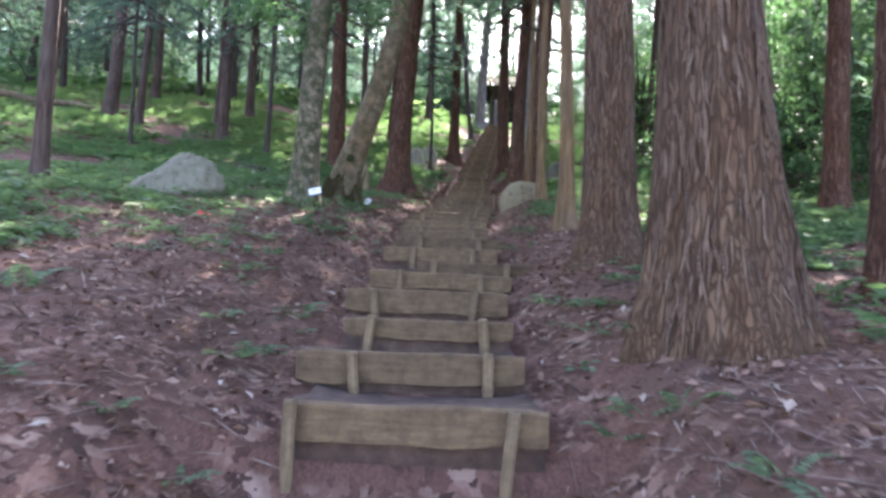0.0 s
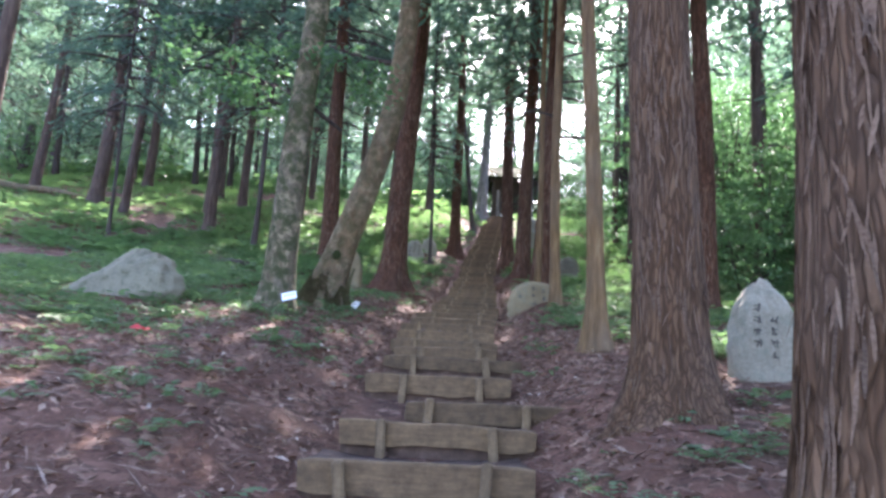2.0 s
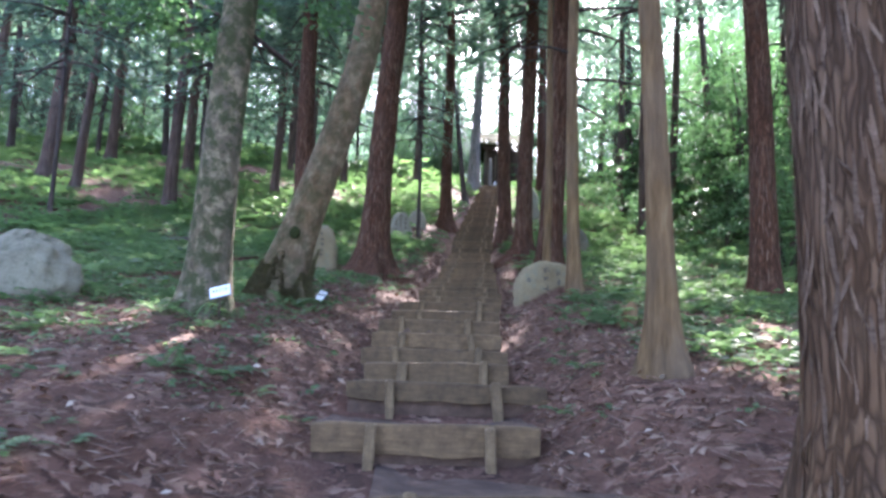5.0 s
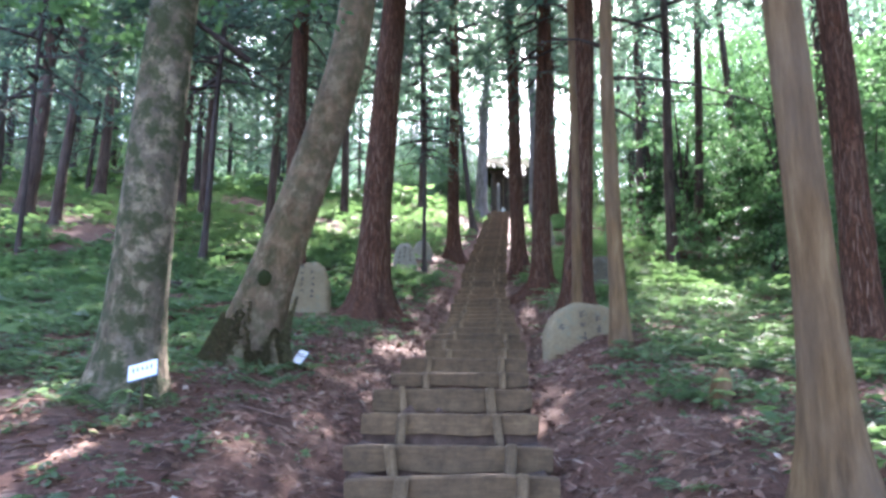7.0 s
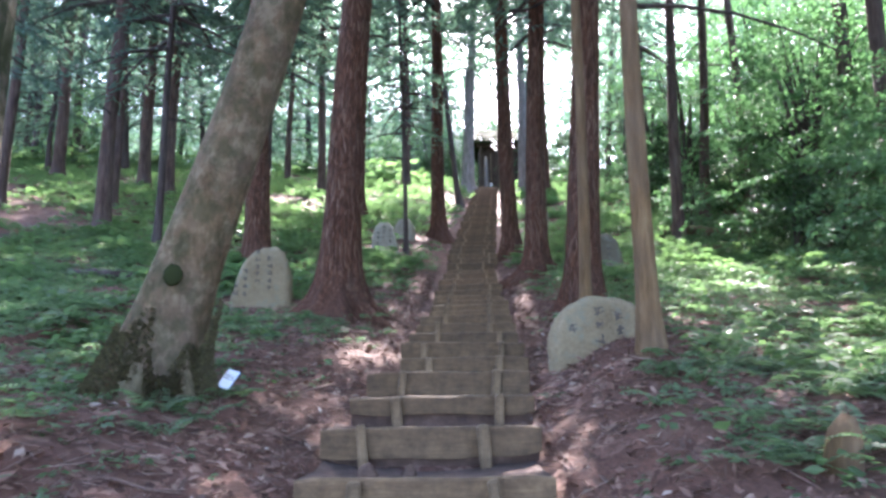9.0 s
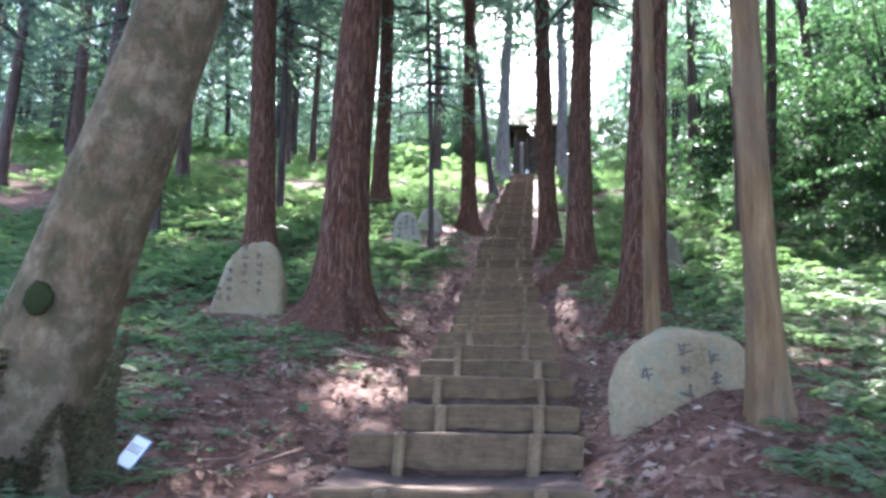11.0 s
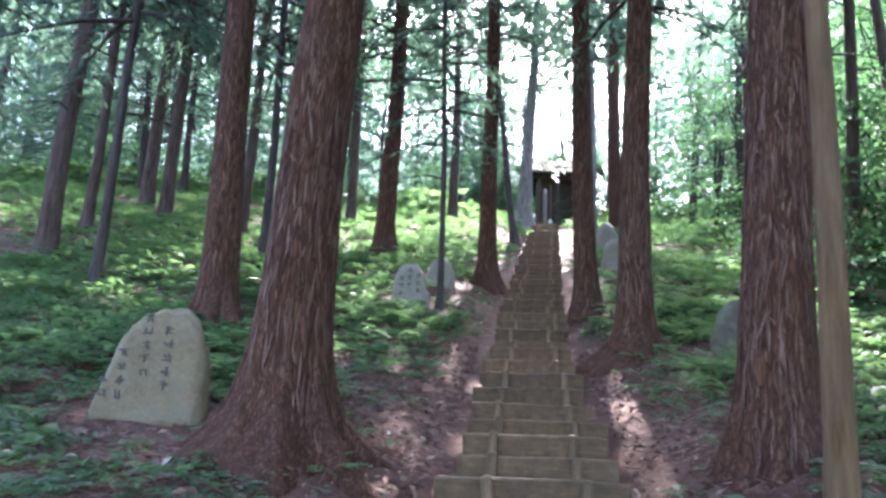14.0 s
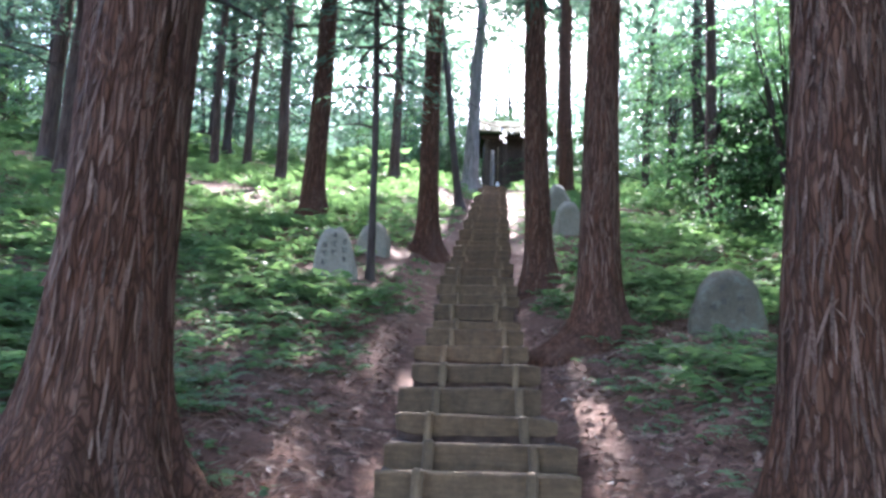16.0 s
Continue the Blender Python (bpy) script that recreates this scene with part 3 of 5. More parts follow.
def bough(parent, at, a, length, sag=0.25, r=0.024):
    """A thin dead bough, slightly crooked."""
    d = Vector((math.cos(a), math.sin(a), 0))
    pts = [Vector(at) + d * length * t + Vector((0.03 * math.sin(9 * t + a), 0.03 * math.cos(7 * t), 0.12 * length * t - sag * length * t * t)) for t in (0, 0.2, 0.45, 0.7, 1)]
    part("branch", tube_mesh("branch", pts, [r * 1.3, r, r * 0.75, r * 0.5, r * 0.2], BARK_DARK, 5), parent)


def tree(name, x, y, r, flare, mat, label, dx=0.0, dy=0.0, tall=19.0, shreds=0, crown=0, boughs=(), segs=40, rough=0.07, bend=None, sink=0.06, group="", skirt=None):
    z = height(x, y) - sink
    seed = int(abs(x) * 101 + y * 37) % 997
    bend = bend or lean_line(dx, dy, 0.02, seed)
    skirt = flare * 0.35 if skirt is None else skirt
    t = thing(name, pose(x, y, z), label, "tree", group)
    part("trunk", trunk_mesh(seed, tall, r, flare, skirt, bend, mat, segs, rough), t)
    if shreds:
        tagged(part("loose_bark", strips_mesh(seed, r, tall, skirt, bend, flare, shreds * 10, 0.1, 5.5, STRIP_BROWN if mat is BARK_BROWN else STRIP), t, "pale peeling shreds of bark"), kind="stuff")
    if crown is not None:
        needles, limbs = CROWNS[crown % 3]
        for nm, me in (("crown", needles), ("branchwork", limbs)):
            c = part(nm, me, t)
            bx, by = bend(12.0)
            c.matrix_basis = pose(bx * 0.9, by * 0.9, 0, 0, 0, random.Random(seed + CROWN_SEED).uniform(0, 360))
    for bz, a, L in boughs:
        bx, by = bend(bz)
        bough(t, (bx, by, bz), radians(a), L)
    return t


G_PATH = "cedars beside the steps"
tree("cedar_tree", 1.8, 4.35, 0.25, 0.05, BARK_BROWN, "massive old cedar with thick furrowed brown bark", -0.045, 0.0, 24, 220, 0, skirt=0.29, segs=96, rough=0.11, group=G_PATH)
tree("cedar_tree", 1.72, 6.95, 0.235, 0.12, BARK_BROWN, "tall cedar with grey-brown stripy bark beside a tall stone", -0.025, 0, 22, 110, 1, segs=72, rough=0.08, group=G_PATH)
tree("young_tree", 1.71, 9.45, 0.086, 0.08, BARK_POLE, "slender young tree with smooth tan bark", -0.03, 0, 15, 0, 2, [(4.6, 200, 1.4), (5.2, 20, 1.2)], segs=28, rough=0.04)
tree("cedar_tree", 4.7, 14.0, 0.17, 0.08, BARK_RED, "reddish cedar at the edge of the green bushes", -0.01, 0, 20, 50, 0, group=G_PATH)
tree("young_tree", 2.02, 14.25, 0.088, 0.05, BARK_POLE, "slender young tree close behind a low inscribed stone", 0.0, 0, 14, 0, 1, [(3.3, 12, 2.6), (3.7, 200, 1.0), (4.1, 25, 1.6), (4.4, -5, 1.9), (4.9, -30, 1.6), (5.3, 30, 2.0), (2.9, 40, 0.9)], segs=28, rough=0.04)
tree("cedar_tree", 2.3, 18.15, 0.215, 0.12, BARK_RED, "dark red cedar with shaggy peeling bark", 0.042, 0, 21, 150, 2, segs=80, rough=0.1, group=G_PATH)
tree("young_tree", 2.02, 16.75, 0.068, 0.03, BARK_POLE, "thin straight young tree standing before a dark cedar", 0.01, 0, 13, 0, 2, segs=24, rough=0.04)
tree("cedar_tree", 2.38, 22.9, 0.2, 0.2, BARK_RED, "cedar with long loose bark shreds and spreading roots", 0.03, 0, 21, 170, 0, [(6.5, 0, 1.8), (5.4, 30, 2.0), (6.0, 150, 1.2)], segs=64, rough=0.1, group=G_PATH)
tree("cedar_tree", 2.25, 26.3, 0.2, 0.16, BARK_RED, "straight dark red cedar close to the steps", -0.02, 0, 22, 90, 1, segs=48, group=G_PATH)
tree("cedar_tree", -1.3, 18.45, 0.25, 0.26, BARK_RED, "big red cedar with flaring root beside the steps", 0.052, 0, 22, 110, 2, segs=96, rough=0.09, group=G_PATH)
tree("cedar_tree", -3.7, 23.0, 0.24, 0.15, BARK_RED, "dark red cedar behind an inscribed stone", -0.01, 0, 21, 90, 0, [(5.5, 180, 1.2)], segs=56, group=G_PATH)
tree("broadleaf_tree", -2.42, 11.65, 0.2, 0.1, BARK_MOSS, "broadleaf tree with blotched mossy grey bark", 0.05, 0, 16, 0, None, segs=64, rough=0.035)
tree("cedar_tree", 0.35, 29.3, 0.19, 0.2, BARK_RED, "grey-red cedar with spreading roots by the steps", 0.0, 0, 20, 60, 1, [(5, 100, 2), (5.5, 250, 2.2), (6.2, 180, 2), (4.3, 200, 1.5), (6.6, 20, 1.5)], segs=48, group=G_PATH)
tree("cedar_tree", -2.4, 30.7, 0.23, 0.2, BARK_RED, "red cedar among bright ferns", 0.02, 0, 20, 60, 2, [(5, 0, 2), (6, 190, 2.2), (4.6, 170, 1.3)], segs=48, group=G_PATH)
tree("sapling", -0.57, 25.9, 0.058, 0.02, BARK_DARK, "thin dark straight sapling beside an inscribed stone", -0.02, 0, 12, 0, None,
     [(3.3, 170, 1.1), (4.0, 10, 1.2), (4.6, 190, 1.5), (5.2, -20, 1.3), (5.8, 160, 1.6), (2.6, 200, 0.8), (4.9, 60, 0.9)], segs=16, rough=0.03)
tree("young_tree", 1.4, 38.0, 0.12, 0.08, BARK_DARK, "leaning dark young tree near the top of the steps", -0.12, 0, 15, 0, 1, [(4, 30, 1.6), (5, 200, 1.5)], segs=20)
tree("dead_tree", 2.1, 45.0, 0.3, 0.3, BARK_PALE, "pale grey bare trunk at the top of the steps", 0.05, 0, 17, 0, 0, segs=40, rough=0.1)
tree("cedar_tree", 5.6, 40.5, 0.25, 0.12, BARK_RED, "red cedar near the top of the slope", 0.0, 0, 20, 30, 1, segs=36, group=G_PATH)
tree("cedar_tree", 4.9, 42.5, 0.24, 0.1, BARK_PALE, "pale grey cedar near the top of the slope", 0.0, 0, 20, 0, 2, segs=32, group=G_PATH)
tree("young_tree", -6.75, 11.3, 0.12, 0.04, BARK_DUSK, "slim reddish tree at the edge of the ferns", 0.03, 0, 15, 0, 0, segs=24)
tree("cedar_tree", 3.4, 5.1, 0.15, 0.06, BARK_RED, "reddish cedar trunk at the edge of the clearing", 0, 0, 20, 60, 1, segs=48, group=G_PATH)
tree("cedar_tree", 6.1, 10.6, 0.17, 0.08, BARK_RED, "dark cedar with drooping boughs beyond the stones", 0, 0, 20, 30, 2, segs=32, group=G_PATH)
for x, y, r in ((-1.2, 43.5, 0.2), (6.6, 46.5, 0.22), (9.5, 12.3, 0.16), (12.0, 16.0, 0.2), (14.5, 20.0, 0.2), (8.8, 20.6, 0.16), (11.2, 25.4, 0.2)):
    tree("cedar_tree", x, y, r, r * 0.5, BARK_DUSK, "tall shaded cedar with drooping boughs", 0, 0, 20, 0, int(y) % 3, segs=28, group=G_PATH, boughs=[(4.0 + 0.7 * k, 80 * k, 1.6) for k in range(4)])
# only the two with x < 8 get crowns, added to shade the low bank
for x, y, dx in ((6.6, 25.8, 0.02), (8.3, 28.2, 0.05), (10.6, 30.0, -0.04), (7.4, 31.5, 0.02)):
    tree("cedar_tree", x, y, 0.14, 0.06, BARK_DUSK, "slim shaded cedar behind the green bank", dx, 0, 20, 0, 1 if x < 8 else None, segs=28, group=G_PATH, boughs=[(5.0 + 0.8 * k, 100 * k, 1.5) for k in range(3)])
G_LEFT = "cedars among the ferns"
for x, y, r, dx in ((-15.1, 30.3, 0.28, 0.05), (-8.75, 26.4, 0.19, 0.035), (-6.5, 24.5, 0.085, 0.03), (-4.6, 37.0, 0.17, 0.0), (-8.1, 41.0, 0.15, 0.0), (-7.3, 42.7, 0.15, 0.03),
                    (-13.2, 29.0, 0.16, 0.05), (-19.5, 33.0, 0.22, 0.06), (-22.0, 32.0, 0.2, 0.08), (-9.8, 33.5, 0.2, 0.02), (-12.0, 36.5, 0.24, 0.02), (-6.6, 31.5, 0.15, 0.03),
                    (-11.2, 24.0, 0.06, 0.0), (-16.5, 38.0, 0.25, 0.03), (-4.9, 28.5, 0.1, 0.0), (-10.3, 30.2, 0.13, 0.03)):
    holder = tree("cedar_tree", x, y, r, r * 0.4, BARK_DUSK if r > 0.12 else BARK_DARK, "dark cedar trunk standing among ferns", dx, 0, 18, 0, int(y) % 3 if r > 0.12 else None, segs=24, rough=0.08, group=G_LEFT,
         boughs=[(3.2 + 0.8 * k, 70 * k + 50 * x, 1.2 + 0.2 * k) for k in range(5)])
    if y > 27 and int(-x * 10) % 3 == 0:
        continue
    needles, limbs = LOW_CROWNS[int(-x * 10) % 4]
    for nm, me in (("crown", needles), ("branchwork", limbs)):
        part(nm, me, holder).matrix_basis = pose(dx * 6, 0, 1.6, 0, 0, 77 * x)


def curve_line(z):
    x = sum(np.interp(z + k, [0, 0.6, 1.25, 2.1, 2.8, 3.55, 5.1, 8, 14], [0, 0.16, 0.38, 0.68, 0.88, 1.08, 1.25, 1.4, 1.9]) for k in (-0.3, 0, 0.3)) / 3
    return float(x), 0.02 * math.sin(z * 2)


leaning = tree("broadleaf_tree", -2.18, 13.7, 0.23, 0.15, BARK_LEAN, "leaning broadleaf tree with crooked grey-tan trunk and mossy foot", tall=14, crown=None, segs=72, rough=0.035, bend=curve_line, skirt=0.1)
bough(leaning, (1.15, 0, 4.6), radians(170), 1.6, -0.2, 0.05)


def moss_skirt(parent, girth_at, lo, hi, bend, count):
    """Tufts of moss round the foot of a trunk, thinning out upwards."""
    g = np.random.default_rng(3)
    a = g.uniform(0, 2 * math.pi, count)
    z = lo + (hi - lo) * g.random(count) ** 1.4 * (0.75 + 0.3 * np.sin(3 * a + 1) + 0.2 * np.sin(7 * a))
    pts, way = [], []
    for zz, aa in zip(z, a):
        bx, by = bend(max(zz, 0))
        rr = girth_at(zz) * (1 + 0.05 * math.sin(aa * 5))
        pts.append((bx + math.cos(aa) * rr, by + math.sin(aa) * rr, zz)), way.append((math.cos(aa), math.sin(aa), g.uniform(-0.2, 1.2)))
    v, f = blades(np.array(pts), np.array(way), g.normal(0, 1, (count, 3)), g.uniform(0.03, 0.07, count), g.uniform(0.02, 0.04, count), 0.3)
    tagged(part("moss", arrays_mesh("moss", v, f, TUFT), parent, "dark green moss round the foot"), kind="stuff")


moss_skirt(leaning, lambda z: 0.335 + 0.2 * math.exp(-max(z, -0.1) / 0.28), -0.05, 0.6, curve_line, 6500)


for o in [o for o in scene.collection.objects if o.get("category") == "tree"]:
    p = (round(o.location.x, 2), round(o.location.y, 1))
    for at, k, lift in (((-2.4, 30.7), 2, 2.2), ((2.38, 22.9), 0, 3.2), ((-3.7, 23.0), 3, 2.4), ((-0.57, 25.9), 0, 2.0), ((4.7, 14.0), 2, 3.0), ((6.1, 10.6), 1, 1.0), ((3.4, 5.1), 3, 2.0), ((9.5, 12.3), 0, 1.5), ((12.0, 16.0), 2, 1.5), ((14.5, 20.0), 3, 1.5)):
        if p == at:
            size = 0.55 if o.name.startswith("sapling") else 0.8
            for nm, me in (("crown", LOW_CROWNS[k][0]), ("branchwork", LOW_CROWNS[k][1])):
                part(nm, me, o, "lower drooping boughs" if nm == "crown" else "").matrix_basis = pose(0, 0, lift, 0, 0, 50 * k) @ Matrix.Scale(size, 4)


# flattened dark lump put in for the shade inside a knot hole
bm = bmesh.new()
bmesh.ops.create_icosphere(bm, subdivisions=3, radius=1)
for v in bm.verts:
    k = 1 + 0.2 * noise.noise(v.co * 2.2)
    v.co = (v.co.x * 0.075 * k, v.co.y * 0.03, v.co.z * 0.085 * k)
part("knot", bm_mesh("knot", bm, MOSS, True), leaning, "knot hole, its shade put in as a dark lump").matrix_basis = pose(0.3, -0.28, 0.92)


def root(parent, angle, length, r, foot):
    """A surface root that runs out from the trunk and dives into the ground."""
    d = Vector((math.cos(radians(angle)), math.sin(radians(angle)), 0))
    side = Vector((-d.y, d.x, 0))
    o = parent.location
    pts, rad = [], []
    for k in range(7):
        t = k / 6
        p = d * (foot * 0.6 + length * t) + side * 0.12 * length * math.sin(2.6 * t + angle)
        z = height(o.x + p.x, o.y + p.y) - o.z + 0.22 * (1 - t) ** 3 - r * 0.25 - 0.06 * t
        pts.append((p.x, p.y, z)), rad.append(r * (1.15 - 0.85 * t))
    part("root", tube_mesh("root", pts, rad, next(k for k in parent.children if k.name.startswith("trunk")).data.materials[0], 10, lambda i, a, p: 1 + 0.2 * noise.noise(Vector((math.cos(a) * 1.5, math.sin(a) * 1.5, i * 0.8 + angle)))), parent)


ROOTS = {(-1.3, 18.4): ((-62, 0.7, 0.12, 0.3), (-125, 0.55, 0.1, 0.3), (-15, 0.6, 0.08, 0.3)), (2.38, 22.9): ((-25, 1.0, 0.09, 0.25), (-140, 0.4, 0.08, 0.25), (-80, 0.35, 0.09, 0.25)),
         (0.35, 29.3): ((-40, 0.9, 0.08, 0.22), (-150, 0.6, 0.07, 0.22), (-95, 0.5, 0.08, 0.22)), (1.8, 4.3): ((-150, 0.5, 0.1, 0.45), (-75, 0.45, 0.09, 0.45), (-30, 0.5, 0.1, 0.45)),
         (1.72, 7.0): ((-60, 0.7, 0.08, 0.28), (-170, 0.6, 0.08, 0.28)), (-2.42, 11.7): ((-150, 0.6, 0.09, 0.25), (-60, 0.5, 0.08, 0.25)),
         (2.3, 18.1): ((-40, 0.45, 0.08, 0.25), (-110, 0.35, 0.08, 0.25))}
for o in [o for o in scene.collection.objects if o.get("category") == "tree"]:
    for (rx, ry), rs in ROOTS.items():
        if abs(o.location.x - rx) < 0.06 and abs(o.location.y - ry) < 0.12:
            for a, L, r, foot in rs:
                root(o, a, L, r, foot)


# background cedars: four kinds, each copied
def far_tree(i):
    needles, limbs = LOW_CROWNS[i]
    r = 0.13 + 0.04 * i
    t = thing("cedar_tree", pose(-30 - 4 * i, 60, height(-30 - 4 * i, 60) - 0.1), "distant cedar with drooping dull green boughs", "tree", "cedars deep in the wood")
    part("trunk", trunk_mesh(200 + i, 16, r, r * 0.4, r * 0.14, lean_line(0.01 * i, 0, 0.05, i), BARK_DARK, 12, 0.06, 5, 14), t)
    part("crown", needles, t)
    part("branchwork", limbs, t)
    return t


FAR = [far_tree(i) for i in range(4)]
taken = [(o.location.x, o.location.y) for o in bpy.context.scene.collection.objects if o.get("category") == "tree"]


def plant_far(count, x0, x1, y0, y1, spread, keep):
    done, tries = 0, 0
    while done < count and tries < 6000:
        tries += 1
        x, y = random.uniform(x0, x1), random.uniform(y0, y1)
        if not keep(x, y) or any((x - a) ** 2 + (y - b) ** 2 < spread ** 2 for a, b in taken):
            continue
        taken.append((x, y))
        s = random.uniform(0.75, 1.15)
        copy_thing(FAR[done % 4], pose(x, y, height(x, y) - 0.15, random.uniform(-3, 3), random.uniform(-3, 3), random.uniform(0, 360)) @ Matrix.Scale(s, 4))
        done += 1


plant_far(32, -46, -5, 40, 70, 3.2, lambda x, y: x < -0.12 * (y - 15) - 3)
plant_far(12, -40, -4.5, 34, 56, 2.5, lambda x, y: x < -0.12 * (y - 15) - 1)
plant_far(12, -5, 2, 60, 80, 2.4, lambda x, y: True)
plant_far(9, 8.5, 26, 34, 56, 2.6, lambda x, y: True)
plant_far(13, 19, 46, 38, 74, 3.0, lambda x, y: True)
plant_far(8, 9, 20, 58, 80, 2.6, lambda x, y: True)
for x, y, s in ((1.6, 55.5, 0.62), (4.4, 57.0, 0.6), (7.0, 55.0, 0.65), (2.9, 58.5, 0.72), (5.8, 59.0, 0.7), (0.2, 57.5, 0.7)):
    copy_thing(FAR[int(y) % 4], pose(x, y, height(x, y) - 0.1, 0, 0, 90 * x) @ Matrix.Scale(s, 4))
plant_far(14, 14, 34, 4, 32, 3.2, lambda x, y: x > 12 + 0.15 * y)
# unseen cedars added behind the start to close in the light
plant_far(7, -26, 26, -22, -4, 3.5, lambda x, y: True)
plant_far(12, -30, -9, 2, 24, 4.0, lambda x, y: x < -14)


# ---- shrubs and hanging leaves ----
def leaf_cloud(seed, rx, ry, rz, z0, clusters, leaves, size, mat, name="crown"):
    g = np.random.default_rng(seed)
    d = g.normal(0, 1, (clusters, 3))
    d /= np.linalg.norm(d, axis=1)[:, None]
    c = d * (g.uniform(0.35, 1, (clusters, 1)) ** 0.6) * (rx, ry, rz)
    c[:, 2] += z0
    r = g.uniform(0.3, 0.75, clusters) * (0.25 + 0.2 * rx)
    ctr = np.repeat(c, leaves, 0)
    rad = np.repeat(r, leaves)
    ang, q = g.uniform(0, 2 * math.pi, len(ctr)), np.sqrt(g.random(len(ctr)))
    off = np.stack([np.cos(ang) * q * rad, np.sin(ang) * q * rad, g.normal(0, 0.07, len(ctr)) - 0.25 * rad * q * q], 1)
    al = off * (1, 1, 0.2) + g.normal(0, 0.25, off.shape) * (1, 1, 0.5) + (0, 0, -0.08)
    ac = g.normal(0, 1, off.shape) * (1, 1, 0.35)
    s = g.uniform(0.6, 1.3, len(ctr)) * size
    v, f = blades(ctr + off, al, ac, s, s * 0.6, 0.15)
    return arrays_mesh(name, v, f, mat), c


def layered_leaves(seed, radius, z0, tall, layers, n, lo, hi, mat):
    """Leaves in flat, drooping sprays; returns the mesh and the middles of the sprays."""
    g = np.random.default_rng(seed)
    a, q, up = g.uniform(0, 2 * math.pi, layers), np.sqrt(g.uniform(0.05, 1, layers)), g.uniform(0, 1, layers)
    reach = radius * (1.0 - 0.75 * up ** 1.7) * q * g.uniform(0.75, 1.2, layers)
    c = np.stack([np.cos(a) * reach, np.sin(a) * reach, z0 + tall * up - 0.25 * reach], 1)
    ctr, rad = np.repeat(c, n, 0), np.repeat(g.uniform(0.15, 0.34, layers) * radius, n)
    ang, r = g.uniform(0, 2 * math.pi, layers * n), np.sqrt(g.random(layers * n)) * rad
    tilt, out = np.repeat(g.normal(0, 0.2, layers), n), np.repeat(a, n)
    off = np.stack([np.cos(ang) * r, np.sin(ang) * r, g.normal(0, 0.045, layers * n) - 0.28 * r * np.cos(ang - out) + tilt * r * np.sin(ang)], 1)
    al = off * (1, 1, 0.4) + g.normal(0, 0.3, off.shape) * (1, 1, 0.5) - (0, 0, 0.12)
    s = g.uniform(lo, hi, layers * n)
    v, f = blades(ctr + off, al, g.normal(0, 1, off.shape) * (1, 1, 0.3), s, s * 0.62, 0.12)
    return arrays_mesh("crown", v, f, mat), c


def shrub(seed, x, y, rx, rz, mat, label):
    t = thing("shrub", pose(x, y, height(x, y) - 0.05), label, "shrub", "bushes on the bank")
    crown, c = layered_leaves(seed, rx, 0.45, rz * 1.7, 76, 62, 0.06, 0.15, mat)
    part("crown", crown, t)
    g = random.Random(seed)
    for k in range(6):
        tip = c[g.randrange(len(c))]
        pts = [(0.08 * math.cos(k), 0.08 * math.sin(k), -0.1), (tip[0] * 0.3, tip[1] * 0.3, tip[2] * 0.45), (tip[0] * 0.75, tip[1] * 0.75, tip[2] * 0.85), tuple(tip)]
        part("stem", tube_mesh("stem", pts, [0.035, 0.027, 0.016, 0.006], BARK_DARK, 5), t)
    return t


B1 = [shrub(400 + i, 9.0 + i, 60 + 3 * i, 2.0 + 0.2 * i, 1.7 + 0.2 * i, LEAF, "bright green broad-leaved bush in sunlight") for i in range(3)]
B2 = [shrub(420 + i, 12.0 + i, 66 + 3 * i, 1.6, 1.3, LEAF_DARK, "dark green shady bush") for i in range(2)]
BUSHES = [(6.8, 17.5, 0.8, 0), (8.4, 19.5, 1.05, 1), (9.6, 16.5, 1.0, 2), (7.6, 22.0, 0.75, 3), (9.6, 23.5, 1.15, 0), (11.5, 20.5, 1.4, 1), (12.5, 26.0, 1.5, 2), (10.2, 28.0, 1.2, 4),
          (7.2, 26.5, 0.6, 0), (8.8, 31.5, 1.2, 3), (12.0, 33.0, 1.6, 1), (14.5, 30.0, 1.8, 0), (15.5, 23.0, 1.7, 2), (13.5, 16.0, 1.4, 0), (10.0, 36.0, 1.2, 4), (14.0, 38.0, 1.7, 2),
          (8.6, 13.5, 0.85, 3), (11.0, 11.0, 1.1, 2), (17.0, 35.0, 1.9, 1), (11.5, 42.0, 1.3, 0), (8.0, 46.0, 1.1, 4), (6.9, 51.0, 1.2, 2),
          (18.5, 28.0, 2.0, 0), (-26.0, 42.0, 1.4, 0), (-20.0, 46.0, 1.3, 1), (-14.0, 50.0, 1.2, 2), (-8.0, 52.0, 1.1, 0), (-3.0, 53.0, 1.1, 1), (-30.0, 36.0, 1.3, 2),
          (0.2, 50.5, 0.9, 4), (1.2, 51.5, 1.0, 3), (2.4, 55.5, 1.5, 0), (4.6, 55.5, 1.7, 1), (0.0, 54.5, 1.4, 2), (7.6, 50.0, 0.9, 4), (-22.0, 29.0, 0.7, 0)]
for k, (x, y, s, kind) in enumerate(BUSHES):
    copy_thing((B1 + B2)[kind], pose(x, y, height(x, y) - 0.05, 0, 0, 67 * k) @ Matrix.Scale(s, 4))


